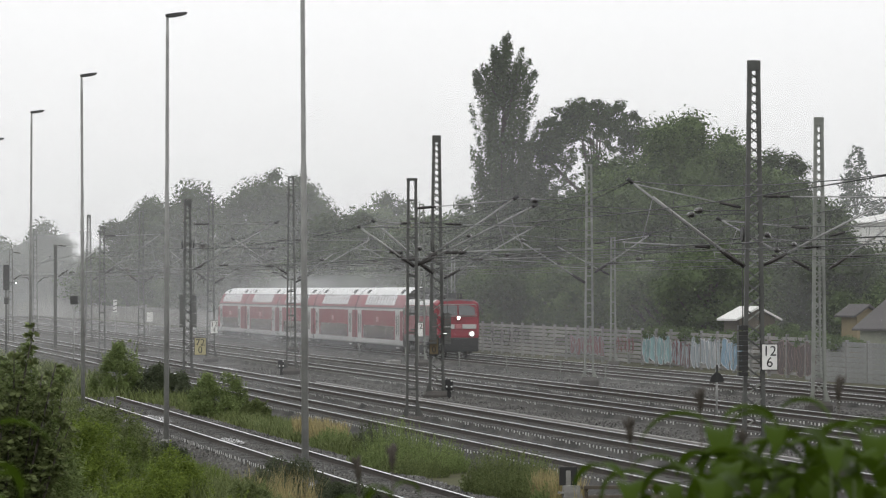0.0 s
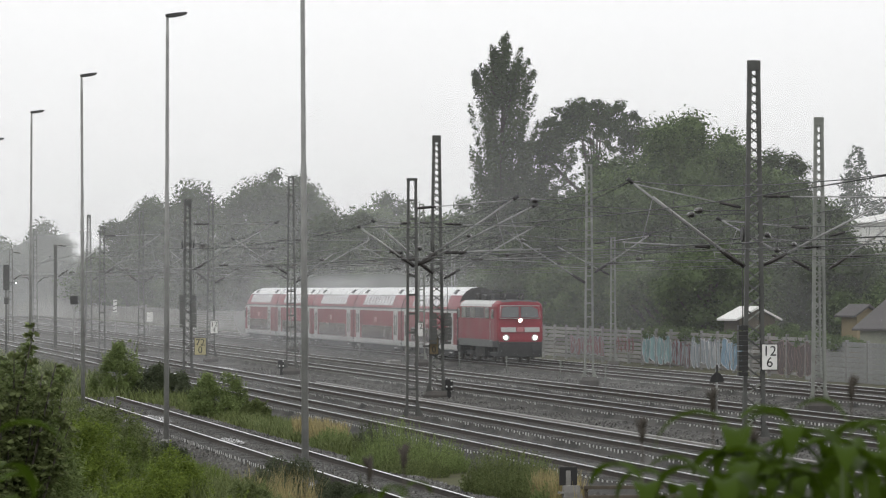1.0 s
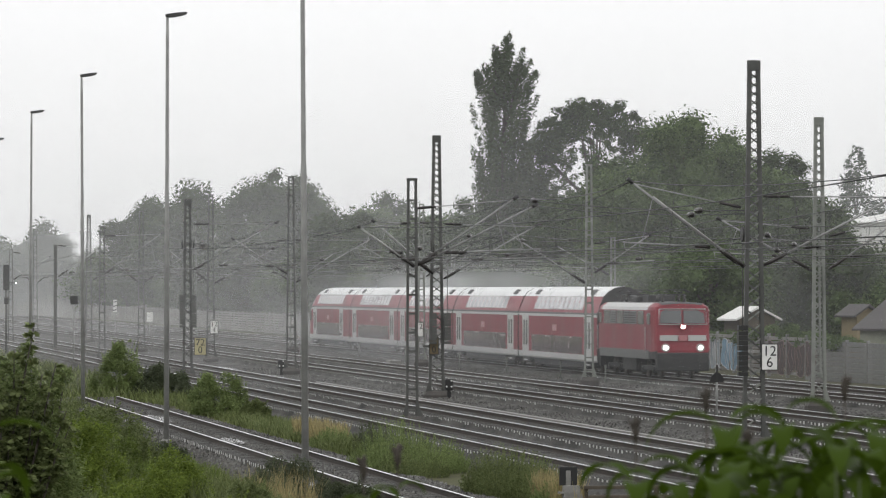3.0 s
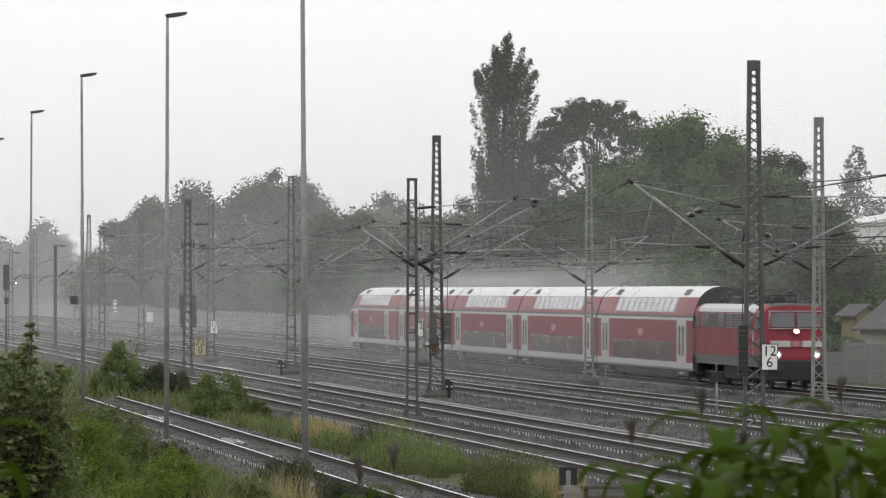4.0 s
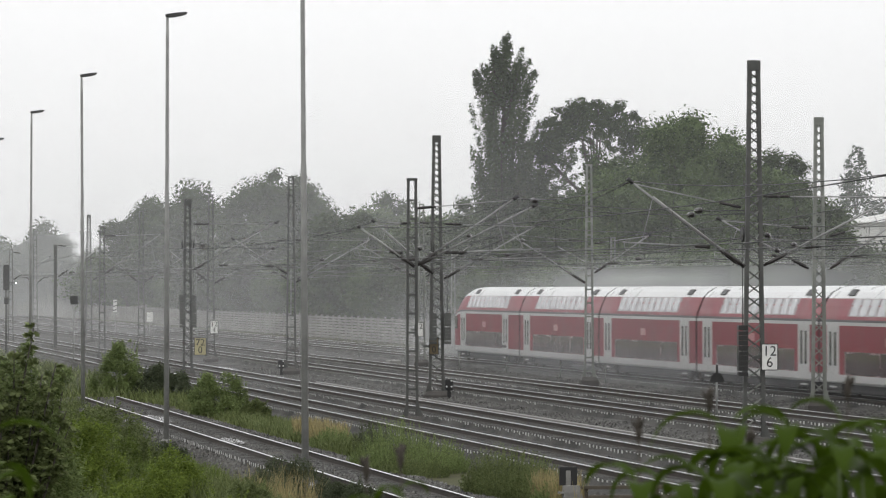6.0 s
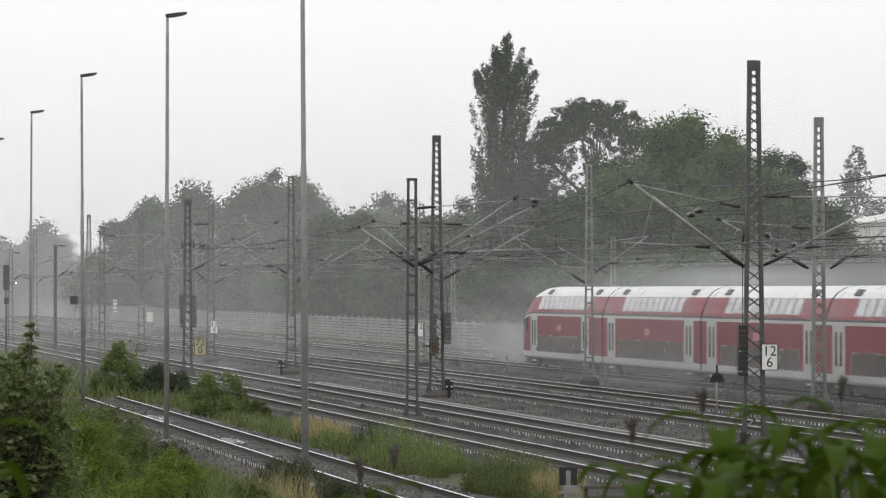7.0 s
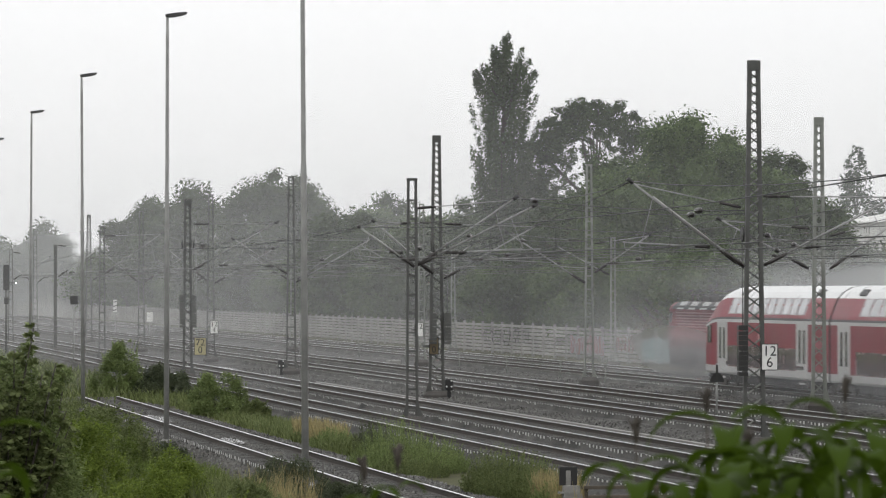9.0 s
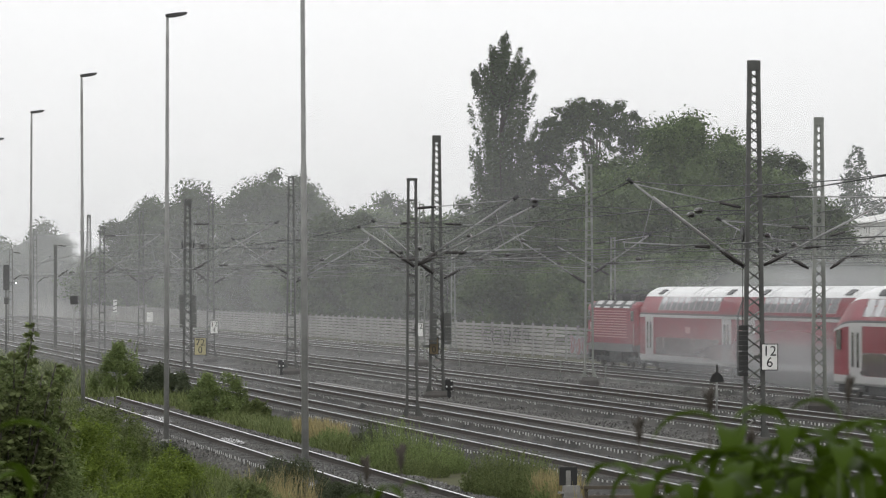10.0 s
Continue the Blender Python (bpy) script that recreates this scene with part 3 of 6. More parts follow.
def make_loco(louvred=False):
    c = thing("electric_locomotive", "red electric locomotive with louvred sides and pale roof hatches" if louvred else "red electric locomotive with lit headlamps and white stripes", "locomotive", "locomotives")

    def ring(y, w, top, low=1.02, back_lean=0.0):
        h = loco_outline(w, top, low)
        full = h + [(-x, z) for x, z in h[-2::-1]]
        return [(x, y + back_lean * max(0.0, z - 2.45), z) for x, z in full]

    bm = bmesh.new()
    sgn = LOCO_L
    secs = [ring(0.0, 0.88, 3.74, 1.1, 0.27), ring(0.16, 0.93, 3.80, 1.05, 0.26), ring(0.7, 0.985, 3.84, 1.02, 0.12), ring(1.7, 1.0, 3.84), ring(2.4, 1.0, 3.84),
            ring(sgn - 2.4, 1.0, 3.84), ring(sgn - 1.7, 1.0, 3.84), ring(sgn - 0.7, 0.985, 3.84, 1.02, -0.12), ring(sgn - 0.16, 0.93, 3.80, 1.05, -0.26), ring(sgn, 0.88, 3.74, 1.1, -0.27)]
    rows = loft(bm, secs, mats=[3, 0, 0, 0, 2, 2, 2, 2, 0, 0, 0, 3, 3])
    # the slanted roof edge between the cabs is pale
    for f in bm.faces:
        ce = f.calc_center_median()
        if 1.9 < ce.y < sgn - 1.9 and 3.46 < ce.z < 3.76 and abs(ce.x) > 1.2:
            f.material_index = 2 if louvred else 1
    part("body", bm, [RED, WHITE, ROOF_DARK, FRAME_GREY], c)
    # lower grey band and buffer beams
    fr = bmesh.new()
    box(fr, -1.505, 1.505, 1.2, sgn - 1.2, 1.0, 1.45, 0, 0.02)
    part("frame", fr, LOCO_GREY, c, "dark grey lower frame")
    for e in (-0.08, sgn - 0.5):
        bb = bmesh.new()
        box(bb, -1.32, 1.32, e, e + 0.58, 0.42, 1.34, 0, 0.06)
        part("buffer_beam", bb, UNDER, c, "black buffer beam")
    for y in (3.4, sgn - 3.4):
        bogie(c, y, 3.2)
    tk = bmesh.new()
    box(tk, -1.2, 1.2, 6.2, sgn - 6.2, 0.35, 1.0, 0, 0.06)
    part("equipment_box", tk, UNDER, c)
    for e, f in ((0, -1), (sgn, 1)):
        for s in (-1, 1):
            b = bmesh.new()
            tube(b, [(s * 0.875, e + f * 0.05, 1.03), (s * 0.875, e + f * 0.52, 1.03)], [0.1, 0.09], 10)
            tube(b, [(s * 0.875, e + f * 0.52, 1.03), (s * 0.875, e + f * 0.58, 1.03)], 0.22, 14)
            part("buffer", b, DARK, c)
            w = bmesh.new()
            y0, y1 = e + f * 0.015 - f * 0.27 * 0.36, e - f * 0.27 * 1.02 + f * 0.02
            q = [(s * 0.06, y0, 2.80), (s * 1.14, y0 - f * 0.05, 2.80), (s * 1.08, y1 - f * 0.05, 3.44), (s * 0.06, y1, 3.44)]
            loft(w, [q, [(x, y - f * 0.05, z) for x, y, z in q]])
            bmesh.ops.recalc_face_normals(w, faces=w.faces)
            part("windscreen", w, GLASS_SKY, c)
            st = bmesh.new()
            box(st, min(s * 0.26, s * 1.17), max(s * 0.26, s * 1.17), e - 0.03 if f < 0 else e - 0.02, e + 0.02 if f < 0 else e + 0.03, 1.92, 2.2, 0, 0.008)
            part("front_stripe", st, WHITE, c, "white stripe across the cab front")
            h = bmesh.new()
            tube(h, [(s * 0.88, e - f * 0.05, 1.58), (s * 0.88, e + f * 0.05, 1.58)], 0.20, 14)
            hl = part("headlamp", h, FRAME_GREY if not (f < 0 and not louvred) else WHITE, c)
            h = bmesh.new()
            tube(h, [(s * 0.88, e + f * 0.03, 1.58), (s * 0.88, e + f * 0.066, 1.58)], 0.1, 14)
            part("lens", h, BEAM if (f < 0 and not louvred) else GLASS, hl)
        h = bmesh.new()
        tube(h, [(0, e - f * 0.16, 2.62), (0, e + f * 0.05, 2.62)], 0.16, 14)
        hl = part("headlamp", h, RED, c)
        h = bmesh.new()
        tube(h, [(0, e + f * 0.03, 2.62), (0, e + f * 0.066, 2.62)], 0.095, 14)
        part("lens", h, BEAM if (f < 0 and not louvred) else GLASS, hl)
        em = bmesh.new()
        box(em, -0.2, 0.2, e - 0.03, e + 0.03, 1.92, 2.2, 0, 0.008)
        part("emblem", em, PINK, c, "faded square emblem")
        rim = bmesh.new()
        tube(rim, [(-1.19, e - f * 0.10, 3.5), (-1.22, e - f * 0.07, 2.74), (1.22, e - f * 0.07, 2.74), (1.19, e - f * 0.28, 3.5), (-1.19, e - f * 0.28, 3.5)], 0.025, 5)
        part("windscreen_trim", rim, WHITE, c, "pale trim round the windscreen")
    for s in (-1, 1):
        if louvred:
            for i in range(11):
                b = bmesh.new()
                z = 1.78 + i * 0.145
                box(b, s * 1.515 - 0.02, s * 1.515 + 0.02, 2.9, sgn - 2.9, z, z + 0.055, 0, 0.006)
                part("louvre_slat", b, PINK, c)
            for i in range(4):
                y = 3.1 + i * 3.1
                b = bmesh.new()
                loft(b, [[(s * 1.53, y, 3.44), (s * 1.53, y + 1.7, 3.44), (s * 1.24, y + 1.7, 3.84), (s * 1.24, y, 3.84)], [(s * 1.4, y, 3.42), (s * 1.4, y + 1.7, 3.42), (s * 1.1, y + 1.7, 3.74), (s * 1.1, y, 3.74)]])
                bmesh.ops.recalc_face_normals(b, faces=b.faces)
                part("roof_hatch", b, WHITE, c, "pale roof hatch")
        else:
            for i, (y, mt) in enumerate(((2.6, GLASS), (4.6, VENT), (6.5, VENT), (8.4, GLASS), (10.3, VENT), (12.2, GLASS))):
                b = bmesh.new()
                box(b, s * 1.506 - 0.015, s * 1.506 + 0.015, y, y + 1.75, 2.72, 3.40, 0, 0.02)
                part("side_window" if mt is GLASS else "side_vent", b, mt, c)
                for k in range(5):
                    if mt is VENT:
                        v = bmesh.new()
                        box(v, s * 1.525 - 0.012, s * 1.525 + 0.012, y + 0.06, y + 1.69, 2.78 + k * 0.12, 2.83 + k * 0.12)
                        part("vent_slat", v, FRAME_GREY, c)
        for y in (0.95, sgn - 1.75):
            b = bmesh.new()
            box(b, s * 1.495 - 0.02, s * 1.495 + 0.02, y, y + 0.8, 2.72, 3.28, 0, 0.02)
            part("cab_side_window", b, GLASS, c)
            b = bmesh.new()
            tube(b, [(s * 1.54, y + 1.05, 1.3), (s * 1.54, y + 1.05, 2.6)], 0.018, 5)
            part("handrail", b, WHITE, c)
    # roof gear: insulators, boxes, folded current collectors
    for y in (3.2, sgn - 3.2):
        b = bmesh.new()
        for k in (-1, 1):
            tube(b, [(-0.6, y + k * 0.7, 4.22), (0.6, y + k * 0.7, 4.22)], 0.03, 6)
            tube(b, [(k * 0.55, y - 0.75, 4.2), (k * 0.55, y + 0.75, 4.2)], 0.03, 6)
            tube(b, [(k * 0.35, y - 1.1, 4.32), (k * 0.25, y + 0.6, 4.38)], 0.025, 6)
            tube(b, [(-0.95, y + k * 0.18, 4.34), (-0.7, y + k * 0.18, 4.45), (0.7, y + k * 0.18, 4.45), (0.95, y + k * 0.18, 4.34)], 0.025, 6)
        p = part("current_collector", b, ROOF_DARK, c, "folded dark current collector")
        for kx in (-0.55, 0.55):
            for ky in (-0.7, 0.7):
                b = bmesh.new()
                tube(b, [(kx, y + ky, 3.82), (kx, y + ky, 3.95), (kx, y + ky, 4.2)], [0.1, 0.06, 0.07], 8)
                part("insulator", b, INSUL, p)
    for y, l, z, w in ((5.6, 1.7, 4.2, 0.7), (7.7, 1.2, 4.12, 0.9), (9.6, 1.8, 4.18, 0.6)):
        b = bmesh.new()
        box(b, -w, w, y, y + l, 3.8, z, 0, 0.05)
        part("roof_box", b, ROOF_DARK, c)
    return c


loco = make_loco()
coaches = [make_coach() for i in range(4)] + [make_coach(cab=True)]
loco2 = make_loco(louvred=True)
coaches2 = [make_coach() for i in range(4)]

TRAIN1 = [(0, 314.0), (0.1, 311.5), (0.5, 301.6), (1, 288.4), (1.5, 275.6), (2, 262.5), (2.5, 250.1), (3, 237.2), (3.5, 224.1), (4, 210.9), (4.5, 197.8), (5, 184.4),
          (5.5, 170.7), (6, 156.9), (6.5, 143.0), (7, 129.2), (7.5, 115.6), (8, 102.0), (8.5, 88.5), (9, 75.0), (9.5, 61.4), (9.9, 50.5), (10, 47.8)]
STEPS = [0, 0.1] + [0.5 * i for i in range(1, 20)] + [9.9, 10]
TRAIN2 = [(t, 279.9 - 25.1 * (10 - t)) for t in STEPS]
SWAYERS = []
SPRAY1, SPRAY2 = [], []


def motions():
    walk(loco, [(t, pose(46.1, y, 0)) for t, y in TRAIN1])
    for i, c in enumerate(coaches):
        walk(c, [(t, pose(46.1, y + 16.7 + 26.62 * i, 0)) for t, y in TRAIN1])
    walk(loco2, [(t, pose(50.1, y, 0, 0, 0, 180)) for t, y in TRAIN2])
    for i, c in enumerate(coaches2):
        walk(c, [(t, pose(50.1, y - 16.95 - 26.8 * i, 0, 0, 0, 180)) for t, y in TRAIN2])
    for ob, x, dy, z in SPRAY1:
        walk(ob, [(t, pose(x, y + dy, z)) for t, y in TRAIN1])
    for ob, x, dy, z in SPRAY2:
        walk(ob, [(t, pose(x, y + dy, z)) for t, y in TRAIN2])
    for ob, base, rows in SWAYERS:
        walk(ob, [(t, base @ pose(0, 0, 0, rx, ry, 0)) for t, rx, ry in rows])
# ---- light poles, catenary masts, wires ----
def lamp_pole(x, y, lean=0.0):
    t = thing("yard_light_pole", "tall slim grey steel yard light pole with small lamp head", "street lamp", "yard light poles", m=pose(x, y, -0.58, 0, lean, 0))
    bm = bmesh.new()
    tube(bm, [(0, 0, 0), (0, 0, 8.0), (0, 0, 8.05), (0, 0, 13.0), (0, 0, 13.72)], [0.09, 0.072, 0.06, 0.05, 0.04], 12)
    part("pole", bm, GALV, t)
    bm = bmesh.new()
    tube(bm, [(0, 0, 13.66), (0.12, 0, 13.70), (0.3, 0, 13.74)], 0.03, 8)
    part("arm", bm, GALV, t)
    bm = bmesh.new()
    loft(bm, [[(-0.06, -0.06, 13.68), (-0.06, 0.06, 13.68), (-0.06, 0.06, 13.76), (-0.06, -0.06, 13.76)], [(0.16, -0.13, 13.66), (0.16, 0.13, 13.66), (0.16, 0.10, 13.80), (0.16, -0.10, 13.80)],
              [(0.5, -0.13, 13.72), (0.5, 0.13, 13.72), (0.5, 0.09, 13.84), (0.5, -0.09, 13.84)], [(0.62, -0.08, 13.78), (0.62, 0.08, 13.78), (0.62, 0.06, 13.84), (0.62, -0.06, 13.84)]])
    part("lamp_head", bm, DARK, t, "grey lamp head")
    for z in (9.1, 9.9, 10.7, 11.6):
        bm = bmesh.new()
        tube(bm, [(-0.02, 0, z), (0.09, 0, z)], 0.012, 5)
        part("climbing_bolt", bm, GALV, t)
    bm = bmesh.new()
    tube(bm, [(0, 0, -0.1), (0, 0, 0.18), (0, 0, 0.3)], [0.34, 0.30, 0.14], 10)
    part("foundation", bm, CONC, t, "rough concrete footing")
    return t


for x, y, lean in ((13.26, 115.5, -0.35), (13.19, 153.5, 0.12), (13.55, 197, -0.3), (13.78, 238, 0.25), (14.2, 282, 0.0)):
    lamp_pole(x, y, lean)


def channel(bm, x0, x1, h, s, depth=0.14, flange=0.055):
    """A U-shaped upright leaning from x0 at the foot to x1 at the top."""
    prof = [(0, -depth / 2), (s * flange, -depth / 2), (s * flange, -depth / 2 + 0.02), (s * 0.02, -depth / 2 + 0.02), (s * 0.02, depth / 2 - 0.02), (s * flange, depth / 2 - 0.02), (s * flange, depth / 2), (0, depth / 2)]
    loft(bm, [[(x + a, b, z) for a, b in prof] for x, z in ((x0, 0), (x1, h))])
    bmesh.ops.recalc_face_normals(bm, faces=bm.faces)


def brace_mesh(a, b, wide=0.055, thick=0.012):
    bm = bmesh.new()
    a, b = Vector(a), Vector(b)
    d = (b - a).normalized()
    up = Vector((-d.z, 0, d.x)) * wide / 2
    for y in (-0.055,):
        v = [a - up, b - up, b + up, a + up]
        loft(bm, [[(p.x, y, p.z) for p in v], [(p.x, y + thick, p.z) for p in v]])
    bmesh.ops.recalc_face_normals(bm, faces=bm.faces)
    return bm


def mast(x, y, h, w0, w1, kind, mat=None, foot=0.0, sides=(), weights=(), step=0.55, arm_mat=None):
    """kind: x crossed lacing, ladder rungs, or solid. sides: cantilevers, see arm()."""
    mat = mat or MAST
    z0 = foot
    names = {"x": "dark lattice steel catenary mast with crossed lacing", "ladder": "slim twin-channel catenary mast with rungs", "solid": "plain steel catenary mast"}
    t = thing("catenary_mast", names[kind], "catenary mast", "catenary masts", m=pose(x, y, z0))
    if kind == "solid":
        bm = bmesh.new()
        box(bm, -w0 / 2, w0 / 2, -0.1, 0.1, 0, h)
        part("leg", bm, mat, t)
    else:
        for s in (-1, 1):
            bm = bmesh.new()
            channel(bm, s * w0 / 2, s * w1 / 2, h, -s, 0.18, 0.12 if kind == "x" else 0.085)
            part("leg", bm, mat, t)
        z, k = 0.35, 0
        while z < h - 0.35:
            w = lambda q: (w0 + (w1 - w0) * q / h) / 2 - 0.02
            st = step * (1.25 if kind == "ladder" else max(0.5, 2.2 * w(z) / w0 * 0.9))
            if kind == "ladder":
                part("rung", brace_mesh((-w(z), 0, z), (w(z), 0, z), 0.075), mat, t)
            else:
                z2 = min(z + st, h - 0.1)
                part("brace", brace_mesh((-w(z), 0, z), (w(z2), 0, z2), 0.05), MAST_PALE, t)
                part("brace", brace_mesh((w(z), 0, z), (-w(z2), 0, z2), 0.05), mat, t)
            z += st
            k += 1
        bm = bmesh.new()
        box(bm, -w1 / 2 - 0.01, w1 / 2 + 0.01, -0.1, 0.1, h - (0.33 if kind == "x" else 0.1), h, 0, 0.01)
        part("head_plate", bm, mat, t)
        for s in (-1, 1):
            bm = bmesh.new()
            loft(bm, [[(s * (w0 / 2 - 0.05), yy, 0.5), (s * (w0 / 2 + 0.01), yy, 0.5), (s * (w0 / 2 + 0.15), yy, 0.04), (s * (w0 / 2 - 0.05), yy, 0.04)] for yy in (-0.13, -0.10)])
            bmesh.ops.recalc_face_normals(bm, faces=bm.faces)
            part("foot_gusset", bm, mat, t)
    bm = bmesh.new()
    loft(bm, [[(sx * a, sy * b, z) for sx, sy in ((-1, -1), (1, -1), (1, 1), (-1, 1))] for a, b, z in ((w0 / 2 + 0.2, 0.3, -0.6), (w0 / 2 + 0.2, 0.3, -0.12), (w0 / 2 + 0.08, 0.2, 0.06))])
    part("foundation", bm, CONC_DARK, t, "stained concrete footing")
    for a in sides:
        arm(t, x, z0, arm_mat or ARM, *a)
    for s, zb, zt in weights:
        bm = bmesh.new()
        for i in range(int((zt - zb) / 0.16)):
            box(bm, s - 0.15, s + 0.15, -0.42, -0.14, zb + i * 0.16, zb + i * 0.16 + (0.15 if i % 4 else 0.12))
        tube(bm, [(s, -0.28, zb), (s, -0.28, zt + 2.75)], 0.015, 5)
        part("tension_weight", bm, DARK if y < 200 else MAST, t, "stack of square tension weights")
        bm = bmesh.new()
        tube(bm, [(s - 0.03, -0.28, zt + 2.75), (s + 0.03, -0.28, zt + 2.75)], 0.24, 16)
        part("tension_wheel", bm, DARK, t)
    return t


def arm(t, mx, foot, mt, x0, z0, x1, z1, stay=0.0, twin=False):
    """A sloping cantilever tube from (x0, z0) at the mast to (x1, z1) over the track, with a top stay fixed to the
    mast at the height stay, insulators at the mast's end, a registration tube and a thin steady arm below."""
    s = 1 if x1 > x0 else -1
    at = lambda u, drop=0.0: (x0 - mx + (x1 - x0) * u, 0, z0 - foot + (z1 - z0) * u - drop)
    ins = min(0.3, 0.75 / abs(x1 - x0))
    a = part("cantilever", tube_bm([at(ins), at(1.02)], 0.038), mt, t, "galvanised cantilever tube")
    part("insulator", tube_bm([at(0), at(ins * 0.3), at(ins * 0.5), at(ins)], [0.045, 0.075, 0.08, 0.05]), INSUL, a)
    part("end_clamp", tube_bm([at(0.98), at(1.03)], 0.07), DARK, a)
    if twin:
        part("cantilever_twin", tube_bm([(p[0] - s * 0.12, -0.5, p[2] - 0.12) for p in (at(0.03), at(0.86))], 0.038), mt, a)
        part("insulator", tube_bm([(p[0] - s * 0.12, -0.5, p[2] - 0.12) for p in (at(0.03), at(ins))], 0.07), INSUL, a)
    if stay:
        zs = stay - foot
        e = at(0.97)
        m0 = (x0 - mx, 0, zs)
        lerp = lambda u: (m0[0] + (e[0] - m0[0]) * u, 0, m0[2] + (e[2] - m0[2]) * u)
        part("top_stay", tube_bm([lerp(0.2), e], 0.022), mt, a)
        part("stay_insulator", tube_bm([lerp(0.0), lerp(0.06), lerp(0.2)], [0.035, 0.06, 0.05]), INSUL, a)
    r0, zr = at(0.42), 5.95 - foot
    part("registration_tube", tube_bm([(r0[0], 0, zr - 0.12), (at(1.0)[0] + s * 0.25, 0, zr)], 0.026), mt, a)
    part("tube_insulator", tube_bm([(r0[0] - s * 0.5, 0, zr - 0.16), (r0[0], 0, zr - 0.12)], 0.055), INSUL, a)
    part("steady_arm", tube_bm([(at(1.0)[0] + s * 0.2, 0, zr), (at(1.0)[0] + s * 0.18, 0, zr - 0.22), (at(1.0)[0] - s * 0.75, 0, zr - 0.36)], 0.012), mt, a)
    part("hanger", tube_bm([at(0.8), (at(0.9)[0], 0, zr)], 0.01), mt, a)


def tube_bm(pts, rad, n=6):
    bm = bmesh.new()
    tube(bm, pts, rad, n)
    return bm


ARM = material("weathered_arm_tube", (0.28, 0.282, 0.275), 0.55, 0.2, 0.35, 1.5, 20)
CONC_DARK = material("stained_concrete", (0.07, 0.065, 0.06), 0.8, 0, 0.35, 2, 20, 0.3)
mast(31.42, 150.0, 11.93, 0.74, 0.38, "x", foot=-0.25, sides=((31.0, 5.22, 27.48, 7.86, 7.05, True), (31.73, 5.22, 36.1, 7.45, 7.4)), weights=((-0.42, 2.0, 3.7),))
mast(31.0, 218.0, 11.66, 0.74, 0.36, "x", foot=-0.2, sides=((31.32, 4.95, 35.61, 7.39, 7.45), (30.73, 5.23, 28.12, 7.56, 7.5, True)), weights=((-0.2, 2.2, 3.8), (0.46, 2.2, 3.8)))
mast(31.1, 278.2, 11.1, 0.6, 0.34, "ladder", foot=-0.1, mat=MAST, sides=((31.36, 4.89, 35.76, 7.4, 7.3), (30.93, 5.34, 27.76, 7.39, 7.3)))
mast(31.1, 327.0, 11.0, 0.6, 0.34, "ladder", foot=-0.1, sides=((31.33, 4.89, 35.6, 7.35), (30.83, 5.08, 28.0, 7.35, 7.3)))
mast(31.0, 384.0, 10.8, 0.6, 0.34, "ladder", foot=-0.1, sides=((31.3, 5.1, 34.9, 7.4), (30.7, 5.1, 28.0, 7.4)))
mast(31.4, 449.0, 11.5, 0.7, 0.36, "x", foot=-0.1, sides=((31.7, 5.3, 35.0, 7.5, 7.4),))
mast(31.4, 533.0, 11.0, 0.6, 0.36, "ladder", foot=-0.1, sides=((31.7, 5.3, 34.5, 7.5), (31.1, 5.3, 28.4, 7.5)))
mast(24.0, 175.1, 8.72, 0.46, 0.36, "ladder", foot=-0.2, sides=((24.16, 5.34, 27.8, 7.8, 7.42), (24.2, 5.34, 28.51, 7.53), (23.95, 5.38, 22.07, 6.74, 6.9, True)))
mast(24.05, 266.3, 9.66, 0.56, 0.38, "x", foot=-0.2, sides=((24.36, 5.55, 28.95, 8.17, 8.07),), weights=((-0.32, 2.6, 4.4), (0.30, 2.6, 4.4)))
mast(24.05, 331.0, 9.0, 0.5, 0.36, "ladder", foot=-0.2, sides=((24.22, 5.55, 28.15, 8.33, 8.13),))
mast(24.05, 381.5, 8.2, 0.26, 0.26, "solid", foot=-0.2, sides=((24.28, 5.49, 27.43, 7.67, 7.95),))
mast(24.05, 446.0, 8.4, 0.5, 0.36, "ladder", foot=-0.2, sides=((24.3, 5.4, 27.6, 7.5, 7.9),))
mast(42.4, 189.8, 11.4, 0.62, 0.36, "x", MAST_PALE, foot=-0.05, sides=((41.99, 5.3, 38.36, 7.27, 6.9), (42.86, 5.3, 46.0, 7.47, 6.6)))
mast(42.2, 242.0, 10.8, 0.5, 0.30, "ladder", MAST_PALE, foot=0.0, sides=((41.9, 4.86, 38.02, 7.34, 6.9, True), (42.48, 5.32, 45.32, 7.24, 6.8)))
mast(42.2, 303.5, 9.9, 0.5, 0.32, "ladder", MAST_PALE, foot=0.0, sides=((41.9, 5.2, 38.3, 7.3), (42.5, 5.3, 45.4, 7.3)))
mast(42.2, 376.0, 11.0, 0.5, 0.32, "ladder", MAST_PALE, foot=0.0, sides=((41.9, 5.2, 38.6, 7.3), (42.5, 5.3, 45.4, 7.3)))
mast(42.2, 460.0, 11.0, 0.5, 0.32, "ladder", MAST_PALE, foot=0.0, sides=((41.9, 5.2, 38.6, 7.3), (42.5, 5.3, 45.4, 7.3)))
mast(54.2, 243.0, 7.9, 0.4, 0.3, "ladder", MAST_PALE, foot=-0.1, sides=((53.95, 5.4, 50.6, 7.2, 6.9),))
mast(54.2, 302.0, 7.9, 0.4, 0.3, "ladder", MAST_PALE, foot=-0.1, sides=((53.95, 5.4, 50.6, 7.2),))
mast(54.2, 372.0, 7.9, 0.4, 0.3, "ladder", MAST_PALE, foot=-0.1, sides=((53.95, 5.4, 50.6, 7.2),))


